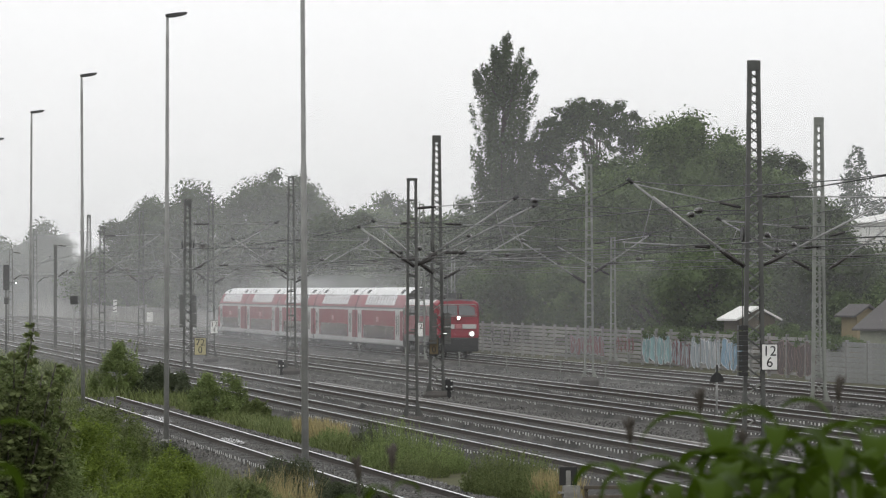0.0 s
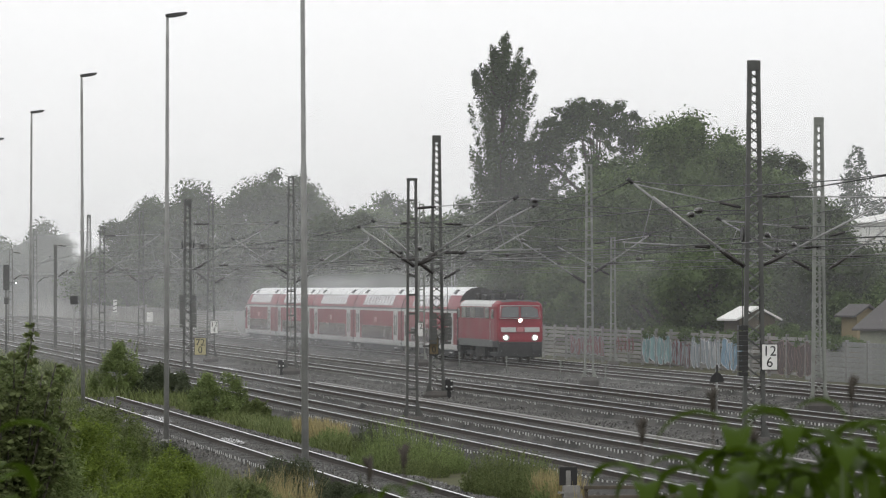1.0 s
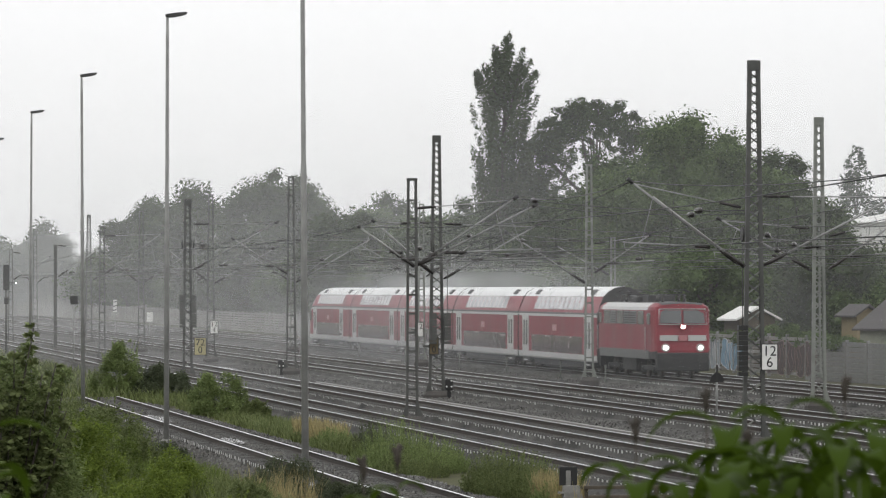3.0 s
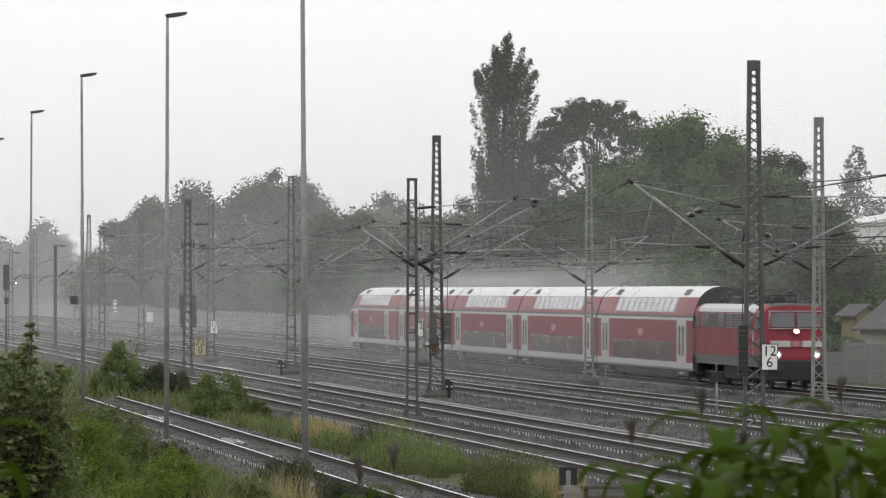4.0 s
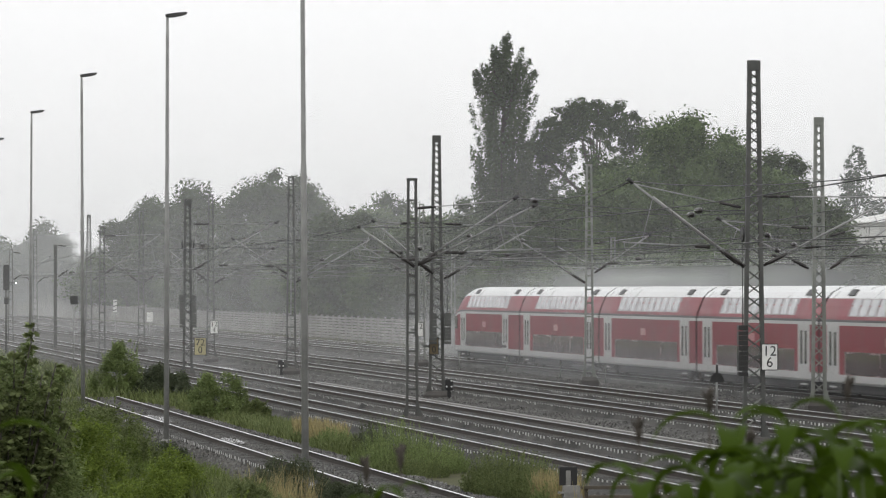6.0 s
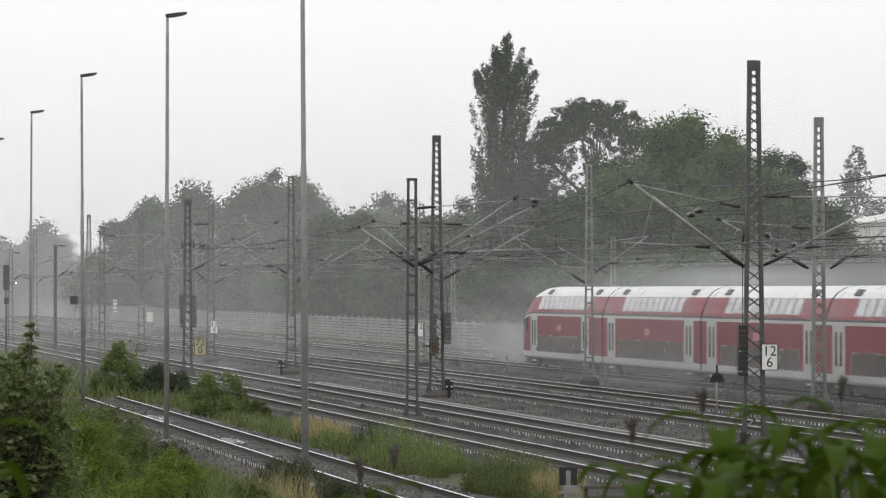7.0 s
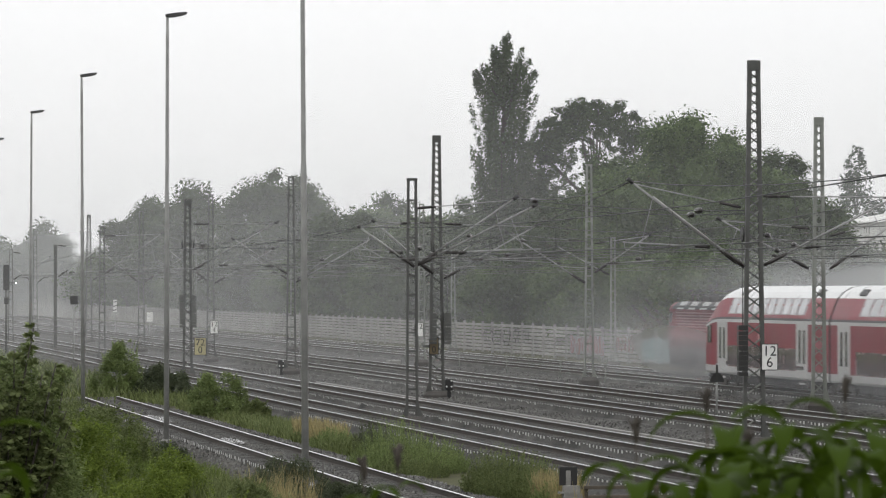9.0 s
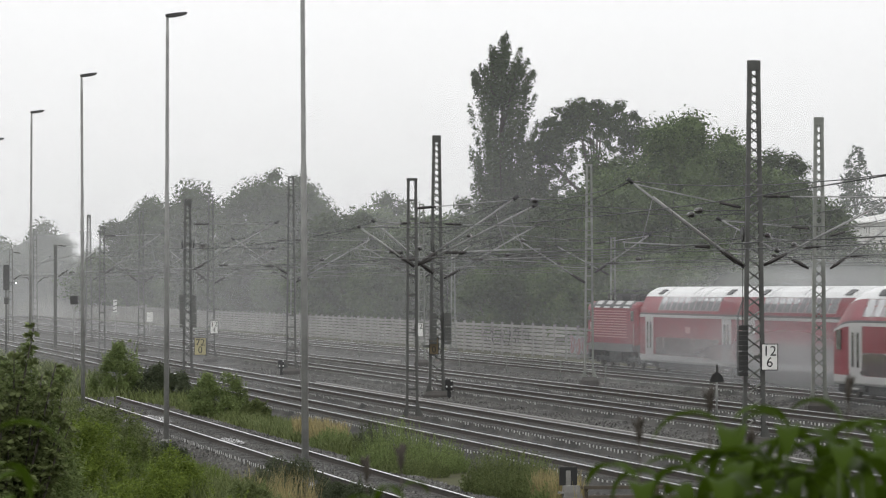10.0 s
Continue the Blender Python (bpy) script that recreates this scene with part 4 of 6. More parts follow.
def catenary(supports, zc=5.58, sag=0.6, stagger=0.25):
    """Contact wire, sagging carrier wire and droppers of one track; supports: (y, x, height of the carrier)."""
    t = thing("overhead_line", "thin dark overhead contact line along a track", "overhead line", "overhead lines")
    y1, x1, z1 = supports[-1]
    pts = list(supports) + [(y1 + 70 * k, x1, 7.4) for k in range(1, 8)]
    b1, b2 = bmesh.new(), bmesh.new()
    p1, p2 = [], []
    for i, ((ya, xa, za), (yb, xb, zb)) in enumerate(zip(pts, pts[1:])):
        for k in range(8):
            u = k / 8
            y, xx = ya + (yb - ya) * u, xa + (xb - xa) * u
            p1.append((xx + stagger * (1 - 2 * u) * (-1) ** i, y, zc))
            p2.append((xx, y, za + (zb - za) * u - 4 * u * (1 - u) * sag * min(1.2, (yb - ya) / 60)))
    tube(b1, p1, 0.015, 5)
    tube(b2, p2, 0.015, 5)
    part("contact_wire", b1, WIRE, t)
    part("carrier_wire", b2, WIRE, t)
    for q1, q2 in list(zip(p1, p2))[1::2][:24]:
        part("dropper", tube_bm([q1, q2], 0.007, 4), WIRE, t)
    return t


catenary(((90, 21.9, 6.7), (175.1, 22.07, 6.74), (266, 22.0, 6.8), (331, 22.0, 6.8), (446, 22.0, 6.8)), 5.5, 0.3)
catenary(((90, 27.3, 7.8), (150, 27.48, 7.86), (175.1, 27.8, 7.8), (218, 28.12, 7.56), (278.2, 27.76, 7.39), (327, 28.0, 7.35), (384, 28.0, 7.4), (449, 28.0, 7.4)))
catenary(((175.1, 28.51, 7.53), (266.3, 28.95, 8.17), (331, 28.15, 8.33), (381.5, 27.43, 7.67), (446, 27.6, 7.5)), 5.7, 0.9)
catenary(((90, 36.1, 7.4), (150, 36.1, 7.45), (218, 35.61, 7.39), (278.2, 35.76, 7.4), (327, 35.6, 7.35), (384, 34.9, 7.4), (449, 35.0, 7.5)))
catenary(((120, 38.3, 7.3), (189.8, 38.36, 7.27), (242, 38.02, 7.34), (303.5, 38.3, 7.3), (376, 38.6, 7.3), (460, 38.6, 7.3)))
catenary(((120, 46.0, 7.4), (189.8, 46.0, 7.47), (242, 45.32, 7.24), (303.5, 45.4, 7.3), (376, 45.4, 7.3), (460, 45.4, 7.3)))
catenary(((190, 50.6, 7.2), (243, 50.6, 7.2), (302, 50.6, 7.2), (372, 50.6, 7.2), (460, 50.6, 7.2)))


def feeder(x, z, sag, supports, rad=0.014):
    pts = []
    for a, b in zip(supports, supports[1:]):
        for k in range(10):
            u = k / 10
            pts.append((x, a + (b - a) * u, z - 4 * u * (1 - u) * sag))
    tagged(part("feeder_wire", tube_bm(pts, rad, 5), WIRE), "thin dark feeder wire strung between masts", "wire", "feeder wires")


for x, z in ((31.9, 6.2), (42.5, 6.4), (54.2, 6.9)):
    feeder(x, z, 0.35, (150, 218, 278, 327, 384, 449, 533, 620))
# wires strung across from mast to mast, with round insulators in them
for (x0, y0, z0), (x1, y1, z1), nodes in (((27.8, 175.1, 7.8), (31.2, 150, 6.95), (0.08, 0.8)), ((28.5, 175.1, 7.53), (31.2, 150, 6.85), (0.75,)), ((27.5, 150, 7.86), (31.0, 218, 5.6), ()), ((31.3, 218, 6.2), (42.2, 242, 6.3), (0.1, 0.4)),
                                          ((31.3, 218, 7.05), (42.2, 242, 6.9), (0.15, 0.5)), ((24.05, 266, 7.0), (31.1, 278, 6.9), (0.12, 0.8)), ((42.2, 242, 6.0), (54.2, 243, 6.6), (0.2,)), ((31.5, 150, 6.35), (42.2, 190, 6.2), (0.15, 0.6)),
                                          ((31.5, 150, 5.95), (42.2, 190, 5.9), (0.3,)), ((24.05, 175, 6.15), (31.0, 218, 6.1), (0.2, 0.7)), ((42.2, 190, 6.7), (54.2, 243, 6.9), (0.2,)), ((31.1, 278, 6.3), (42.2, 303, 6.4), (0.2, 0.6))):
    at = lambda u: (x0 + (x1 - x0) * u, y0 + (y1 - y0) * u, z0 + (z1 - z0) * u - 0.6 * u * (1 - u))
    w = tagged(part("span_wire", tube_bm([at(k / 8) for k in range(9)], 0.015, 5), WIRE), "thin dark wire strung across between masts", "wire", "span wires")
    for u in nodes:
        p, q = Vector(at(u)), Vector(at(u + 0.03))
        part("insulator", tube_bm([p, p.lerp(q, 0.3), p.lerp(q, 0.7), q], [0.03, 0.1, 0.1, 0.03], 8), INSUL, w)
# ---- noise wall, graffiti, garden sheds and houses behind it ----
WALL_X = 58.5
GREYBLUE = material("faded_blue_grey_paint", (0.24, 0.28, 0.30), 0.7, 0, 0.3, 1, 12)
BROWNLINE = material("brown_spray_paint", (0.20, 0.15, 0.13), 0.7, 0, 0.3, 1, 12)
board = bmesh.new()
box(board, -0.03, 0.03, 0.06, 4.94, 0, 0.20, 0, 0.012)
BOARD = mesh_of("board", board, WOOD)
sheet = bmesh.new()
for k in range(4):
    box(sheet, -0.03 - 0.012 * (k % 2), 0.03, 0.05, 4.95, k * 0.064, k * 0.064 + 0.064)
SHEETING = mesh_of("board", sheet, SHEET)
pb = bmesh.new()
box(pb, -0.09, 0.09, -0.09, 0.09, -0.2, 2.36, 0, 0.015)
POSTM = mesh_of("post", pb, POST)


def wall_panel(y, pale=False):
    t = thing("noise_wall_panel", "pale ribbed metal noise wall panel" if pale else "weathered grey board noise wall panel", "wall panel", "noise wall", m=pose(WALL_X, y, -0.60 if pale else -0.42))
    part("post", POSTM, None, t, "concrete wall post")
    for i in range(8):
        part("board", SHEETING if pale else BOARD, None, t, m=pose(random.uniform(-0.012, 0.012), 0, 0.06 + i * 0.277))
    return t


WALL_START, WALL_END = 165.0, 1000.0
y = WALL_START
while y < 350:
    wall_panel(y, pale=y < 261)
    y += 5.0
# the far run of the wall
fb = bmesh.new()
while y < WALL_END:
    box(fb, WALL_X - 0.09, WALL_X + 0.09, y - 0.09, y + 0.09, -0.6, 1.94)
    for i in range(8):
        o = random.uniform(-0.02, 0.02)
        box(fb, WALL_X - 0.03 + o, WALL_X + 0.03 + o, y + 0.06, y + 4.94, -0.36 + i * 0.277, -0.16 + i * 0.277)
    y += 5.0
tagged(part("noise_wall_far", fb, WOOD), "weathered grey board noise wall running far away", "wall", "noise wall", kind="structure")


def graffiti(y0, y1, z0, z1, mat, line, seed, letters, filled=True):
    """Sprayed block letters: squarish fills side by side, pale double outlines and inner strokes, a film of paint on the boards."""
    r = random.Random(seed)
    t = thing("graffiti", "sprayed letter-like graffiti on the wall boards", "graffiti", "graffiti", m=pose(WALL_X - 0.062, 0, 0))
    step = (y1 - y0) / letters
    for i in range(letters):
        cy, cz, w, h = y0 + (i + 0.5) * step, (z0 + z1) / 2 + r.uniform(-0.08, 0.08), step * 0.56, (z1 - z0) / 2
        pts = []
        ph, k2 = r.uniform(0, 6), r.choice((2, 3, 4))
        for k in range(28):
            a = k / 28 * 6.2832
            c, q = math.cos(a), math.sin(a)
            rr = 0.9 + 0.13 * math.sin(k2 * a + ph) + 0.06 * math.sin(7 * a + ph)
            pts.append((cy + w * rr * math.copysign(abs(c) ** 0.45, c), cz + h * rr * math.copysign(abs(q) ** 0.55, q)))
        if filled:
            bm = bmesh.new()
            loft(bm, [[(x, p, q) for p, q in pts] for x in (0.004 * (i % 2), 0.02)])
            bmesh.ops.recalc_face_normals(bm, faces=bm.faces)
            part("letter_fill", bm, mat, t)
        bm = bmesh.new()
        tube(bm, [(-0.004, p, q) for p, q in pts + pts[:2]], 0.022, 4)
        for n in range(3):
            u = r.uniform(-0.6, 0.6)
            path = [(cy + w * (u + 0.25 * math.sin(k * 1.3 + ph + n)), cz + h * (0.8 - 0.32 * k)) for k in range(6)]
            tube(bm, [(-0.005, p, q) for p, q in path], r.uniform(0.01, 0.022), 4)
        part("letter_outline", bm, line, t)
    return t


INDIGO = material("faded_blue_spray_paint", (0.16, 0.27, 0.36), 0.7, 0, 0.45, 2, 16)
RUST = material("dark_brown_spray_paint", (0.06, 0.04, 0.038), 0.7, 0, 0.4, 1, 12)
graffiti(304.5, 314.5, -0.35, 1.5, TEAL, CHALK, 3, 4)
graffiti(298.5, 304.2, -0.35, 1.2, GREYBLUE, MAROON, 4, 4)
graffiti(289.0, 298.0, -0.35, 1.55, GREYBLUE, CHALK, 5, 6)
graffiti(281.0, 288.5, -0.35, 1.5, INDIGO, CHALK, 10, 3)
graffiti(262.5, 275.5, -0.35, 1.55, RUST, BROWNLINE, 6, 5)
graffiti(318.0, 325.0, 0.3, 1.3, GREYBLUE, MAROON, 7, 5, False)
graffiti(329.0, 343.0, -0.1, 1.3, MAROON, GREYBLUE, 8, 6)
graffiti(362.0, 384.0, 0.3, 1.5, BROWNLINE, BLACK, 9, 5, False)


def shed(x, y, w, d, wall_h, ridge, wall_mat, roof_mat, rz=0, base=0.0, label="", windows=1, name="garden_shed"):
    t = thing(name, label, "house" if name == "house" else "shed", "buildings behind the wall", m=pose(x, y, base, 0, 0, rz))
    bm = bmesh.new()
    loft(bm, [[(-w / 2, yy, -1.5), (w / 2, yy, -1.5), (w / 2, yy, wall_h), (0, yy, ridge - 0.05), (-w / 2, yy, wall_h)] for yy in (-d / 2, d / 2)])
    bmesh.ops.recalc_face_normals(bm, faces=bm.faces)
    part("wall", bm, wall_mat, t)
    for s in (-1, 1):
        bm = bmesh.new()
        o = 0.35
        k = (ridge - wall_h) / (w / 2)
        e = [(s * (w / 2 + o), wall_h - k * o), (0, ridge), (0, ridge + 0.14), (s * (w / 2 + o), wall_h - k * o + 0.12)]
        loft(bm, [[(px, yy, pz) for px, pz in e] for yy in (-d / 2 - o, d / 2 + o)])
        bmesh.ops.recalc_face_normals(bm, faces=bm.faces)
        part("roof", bm, roof_mat, t)
    for i in range(windows):
        bm = bmesh.new()
        cx = (i - (windows - 1) / 2) * w / max(1, windows) * 0.9
        box(bm, cx - 0.45, cx + 0.45, -d / 2 - 0.04, -d / 2 + 0.05, wall_h - 1.25, wall_h - 0.25, 0, 0.01)
        wn = part("window", bm, WHITE, t)
        bm = bmesh.new()
        box(bm, cx - 0.37, cx + 0.37, -d / 2 - 0.05, -d / 2 + 0.02, wall_h - 1.17, wall_h - 0.33)
        part("pane", bm, GLASS, wn)
    return t


shed(62.35, 299, 2.4, 2.6, 2.7, 3.3, TIMBER, PALE, 10, 0.0, "small brown garden shed under a pale gable roof", 0)
shed(67.9, 276, 5.0, 5.5, 2.1, 3.7, GREENISH, TILE, 28, 0.2, "low pale house with a dark felt roof", 2, "house")
shed(71.5, 308, 1.6, 1.8, 3.1, 3.6, CREAM, TILE, 20, -0.2, "small ochre shed with a dark roof", 0)
shed(127.5, 507, 20, 12, 11.6, 13.4, PALE, PALE, 12, 0, "large pale building in the haze", 3, "house")
# ---- trees ----
def shell_points(rng, lobes, n, spread=1.3):
    """Points in the outer layer of a set of lobes."""
    lobes = np.asarray(lobes, dtype=float)
    wts = (lobes[:, 3] * lobes[:, 5])
    pick = rng.choice(len(lobes), n, p=wts / wts.sum())
    d = rng.normal(size=(n, 3))
    d /= np.linalg.norm(d, axis=1)[:, None]
    r = rng.uniform(0.25, 1.0, (n, 1)) ** 0.45
    r *= rng.uniform(0.72, spread, (n, 1))
    return lobes[pick, :3] + d * r * lobes[pick, 3:6]


def envelope_lobes(rng, h, w, base, n, size, flat=1.0):
    """Lobes spread through an egg-shaped crown from the height base to h."""
    out = []
    mid, half = (base + h) / 2, (h - base) / 2
    while len(out) < n:
        p = rng.uniform(-1, 1, 3)
        q = np.linalg.norm(p * (1, 1, flat))
        if q > 1 or q < 0.35:
            continue
        s = size * rng.uniform(0.6, 1.3)
        out.append((p[0] * (w / 2 - s * 0.4), p[1] * (w / 2 - s * 0.4), mid + p[2] * (half - s * 0.4), s, s, s * 0.85))
    return out


def tree(name, label, x, y, h, w, base, mat, leaves, leaf_size, seed, nl=26, lobe=None, lobes=None, trunk=0.28, z=0.0, core=True, category="tree", group="trees behind the wall"):
    rng = np.random.default_rng(seed)
    t = thing(name, label, category, group, m=pose(x, y, z))
    lobes = lobes or envelope_lobes(rng, h, w, base, nl, lobe or w * 0.2)
    bm = bmesh.new()
    top = h * 0.82
    tube(bm, [(0, 0, -0.9), (0.05, 0.03, base * 0.6), (0.1, -0.05, h * 0.5), (0, 0, top)], [trunk * 1.25, trunk, trunk * 0.65, 0.05], 8)
    tk = part("trunk", bm, BARK, t)
    for i in rng.choice(len(lobes), min(12, len(lobes)), replace=False):
        c = lobes[i]
        z0 = max(base * 0.7, min(c[2] - abs(c[0]) * 0.7 - 1.0, h * 0.6))
        b = bmesh.new()
        tube(b, [(0.05, 0, z0), (c[0] * 0.5, c[1] * 0.5, (z0 + c[2]) / 2 - 0.2), (c[0], c[1], c[2])], [trunk * 0.42, trunk * 0.26, 0.03], 6)
        part("limb", b, BARK, tk)
    pts = shell_points(rng, lobes, leaves)
    part("crown", quads_mesh("crown", leaf_cards(rng, pts, leaf_size), mat), None, t)
    if core:
        # the shaded inner mass of twigs and leaves that closes a dense crown
        verts, faces = [], []
        one = bmesh.new()
        bmesh.ops.create_icosphere(one, subdivisions=2, radius=1.0)
        one.verts.index_update()
        cv, cf = np.array([v.co[:] for v in one.verts]), [[v.index for v in f.verts] for f in one.faces]
        one.free()
        for c in lobes:
            k = len(verts)
            verts += (cv * rng.uniform(0.35, 0.68, (len(cv), 1)) * c[3:6] + np.array(c[:3])).tolist()
            faces += [[k + i for i in f] for f in cf]
        me = bpy.data.meshes.new("inner_crown")
        me.from_pydata(verts, [], faces)
        me.materials.append(mat)
        part("inner_crown", me, None, t, "shaded inner mass of the crown")
    return t


def poplar():
    """Steep branches, each a pointed plume of leaves, close round one leader."""
    rng = np.random.default_rng(11)
    t = thing("poplar_tree", "tall narrow dark poplar tree behind the wall", "tree", "trees behind the wall", m=pose(65.8, 422, 0))
    b = bmesh.new()
    tube(b, [(0, 0, -0.9), (0.1, 0, 8), (0.0, 0.1, 16), (0.4, 0, 25.5)], [0.5, 0.4, 0.25, 0.04], 8)
    tk = part("trunk", b, BARK, t)
    pts = []
    for i in range(150):
        zb = 3.0 + 20.5 * rng.uniform(0, 1) ** 0.9
        ln = rng.uniform(3.2, 6.0) if zb < 20 else rng.uniform(2.0, 4.0)
        top = min(zb + ln, 27.3 - abs(rng.normal()) * 0.8)
        wide = 3.0 * min(1.0, max(0.12, (27.6 - top) / 4.5)) * (0.85 if top < 14 else 1.0)
        a, q = rng.uniform(0, 6.2832), wide * (rng.uniform(0.35, 1.0) if i % 3 else 1.0)
        foot = np.array((0.05, 0, zb))
        tip = np.array((q * math.cos(a) + 0.45 * max(0, (top - 14) / 13), q * math.sin(a), top))
        mid = foot + (tip - foot) * 0.45 + np.array((math.cos(a), math.sin(a), -0.3)) * q * 0.25
        if i < 46:
            l = bmesh.new()
            tube(l, [foot, mid, tip], [0.11, 0.07, 0.02], 5)
            part("limb", l, BARK, tk)
        n = 300
        u = rng.uniform(0.25, 1.05, n)[:, None]
        line = np.where(u < 0.5, foot + (mid - foot) * u * 2, mid + (tip - mid) * (u - 0.5) * 2)
        rad = 0.5 * np.sqrt(np.clip((1.08 - u) * 1.6, 0.02, 1))
        pts.append(line + rng.normal(size=(n, 3)) * rad * (0.6, 0.6, 0.75))
    part("crown", quads_mesh("crown", leaf_cards(rng, np.concatenate(pts), 0.13), LEAF_POPLAR), None, t)
    return t


POPLAR = poplar()
SWAYERS.append((POPLAR, pose(65.8, 422, 0), [(0, 0, 0.15), (0.1, 0, 0.13), (1.0, 0, -0.1), (2.5, 0, 0.4), (3.5, 0, 0.35), (4.5, 0, 0.3), (5.5, 0, 0.1), (6.5, 0, 0.2), (7.5, 0, 0.3), (9.0, 0, 0.15), (9.9, 0, -0.2), (10, 0, -0.2)]))


def oak():
    """A dense domed top over open lower limbs, with small gaps of sky between the clumps."""
    rng = np.random.default_rng(21)
    lobes = []
    for i in range(380):
        a, e = rng.uniform(0, 6.28), math.asin(rng.uniform(0.1, 1.0))
        r = rng.uniform(0.68, 1.0)
        s = rng.uniform(0.3, 0.65)
        if r * math.sin(e) < 0.34 and -0.55 < r * math.cos(e) * math.cos(a) < 0.8 and i % 6:
            continue
        lobes.append((6.0 * r * math.cos(e) * math.cos(a), 5.0 * r * math.cos(e) * math.sin(a), 15.4 + 6.1 * r * math.sin(e), s, s, s * 0.75))
    for i in range(85):
        a, q = rng.uniform(0, 6.28), math.sqrt(rng.uniform(0.1, 1))
        s = rng.uniform(0.25, 0.5)
        lobes.append((6.0 * q * math.cos(a), 4 * q * math.sin(a), rng.uniform(13.0, 17.2), s, s, s * 0.8))
    for i in range(60):
        s = rng.uniform(0.35, 0.6)
        lobes.append((rng.uniform(-6.3, -3.6), rng.uniform(-2, 2), rng.uniform(11.5, 17.5), s, s, s))
    return tree("oak_tree", "spreading dark oak tree with sky showing through its crown", 74.4, 424, 21.2, 11, 9, LEAF_OAK, 46000, 0.115, 22, lobes=lobes, trunk=0.42, core=False)


oak()
T = "broad dark green tree behind the wall"
tree("lime_tree", T, 73.4, 374, 18.4, 13.0, 3, LEAF_LIME, 70000, 0.14, 31, 90, 1.9)
tree("lime_tree", T, 69.4, 410, 14.4, 8.5, 1, LEAF_OAK, 15000, 0.16, 29, 40, 1.5)
tree("lime_tree", T, 76.6, 380, 17.4, 9.5, 3, LEAF_LIME, 30000, 0.14, 30, 60, 1.6)
tree("lime_tree", T, 64.8, 348, 14.0, 11, 1.5, LEAF_LIME, 34000, 0.13, 32, 60, 1.7)
tree("lime_tree", T, 68.5, 382, 15.0, 9, 2, LEAF_OAK, 20000, 0.13, 33, 50, 1.4)
tree("lime_tree", T, 73.0, 352, 15.6, 7, 2, LEAF_LIME, 22000, 0.12, 34, 40, 1.2)
tree("lime_tree", T, 84.5, 392, 16.4, 6.5, 3, LEAF_OAK, 16000, 0.12, 35, 36, 1.0)
tree("lime_tree", T, 80.3, 368, 13.0, 8.5, 2, LEAF_OAK, 15000, 0.14, 36, 34, 1.3)
tree("lime_tree", T, 67.5, 445, 13.8, 8, 2, LEAF_OAK, 13000, 0.15, 37, 34, 1.2)
tree("lime_tree", "dense domed tree hazy in the rain", 64.9, 596, 20.0, 16.5, 2, LEAF_OAK, 36000, 0.2, 38, 100, 2.0)
tree("lime_tree", "dense domed tree hazy in the rain", 69, 612, 17.4, 13, 2, LEAF_OAK, 18000, 0.18, 39, 60, 1.7)
tree("lime_tree", "hazy tree beside the far tracks", 62.8, 680, 19.2, 12.5, 1, LEAF_OAK, 15000, 0.3, 40, 30)
tree("lime_tree", "hazy tree beside the far tracks", 64.0, 752, 20.0, 11.5, 1, LEAF_OAK, 14000, 0.3, 41, 28)
tree("lime_tree", "hazy tree beside the far tracks", 61.5, 790, 18.8, 8.5, 1, LEAF_OAK, 11000, 0.3, 42, 24)
tree("lime_tree", "pale hazy tree far down the line", 71, 1190, 22, 17, 2, LEAF_OAK, 9000, 0.42, 43, 28)
tree("lime_tree", "pale hazy tree far down the line", 61, 1260, 19, 20, 2, LEAF_OAK, 9000, 0.42, 44, 28)
tree("birch_tree", "light feathery birch trees in the haze", 86, 650, 17.4, 12, 1, LEAF_POPLAR, 13000, 0.26, 45, 26)
tree("birch_tree", "light feathery birch trees in the haze", 79, 612, 16.2, 11, 1, LEAF_POPLAR, 13000, 0.26, 46, 24)
tree("birch_tree", "light feathery birch trees in the haze", 93, 640, 16.8, 12, 1, LEAF_POPLAR, 13000, 0.26, 47, 24)


def fir(x, y, h, w, seed):
    rng = np.random.default_rng(seed)
    lobes = []
    for k in range(24):
        u = k / 24
        zz, r = 3 + (h - 3) * u, w / 2 * (1 - u) ** 0.85 + 0.15
        for i in range(7):
            a = rng.uniform(0, 6.28)
            q = r * rng.uniform(0.35, 0.9)
            lobes.append((q * math.cos(a), q * math.sin(a), zz - q * 0.18, 0.2 + r * 0.2, 0.2 + r * 0.2, 0.5 + r * 0.12))
    return tree("fir_tree", "pointed grey-green fir tree in the haze", x, y, h, w, 2, LEAF_FIR, 15000, 0.2, seed, lobes=lobes, trunk=0.2, core=False)


for k, (x, y, h, w) in enumerate(((66, 470, 12.6, 10), (69, 500, 13.5, 10), (66, 535, 13.2, 11), (72, 555, 14.5, 11), (67, 640, 13.5, 13), (61.5, 720, 16.0, 13), (63, 850, 11.0, 15), (66, 960, 11.0, 18), (58, 1060, 14, 20), (79, 372, 14.5, 9), (87, 395, 12.0, 8), (71, 398, 15.5, 9), (69, 432, 16.0, 8), (78, 440, 14.5, 13), (84, 462, 15, 13), (76, 415, 12, 11), (77.6, 464, 13.5, 12), (97, 425, 8, 12))):
    tree("lime_tree", "dense green tree in the rain behind the wall", x, y, h, w, 0.8, LEAF_OAK if k % 3 else LEAF_LIME, 13000, 0.24 if y < 600 else 0.33, 150 + k, 32)
fir(135.7, 586, 22.6, 16.0, 51)

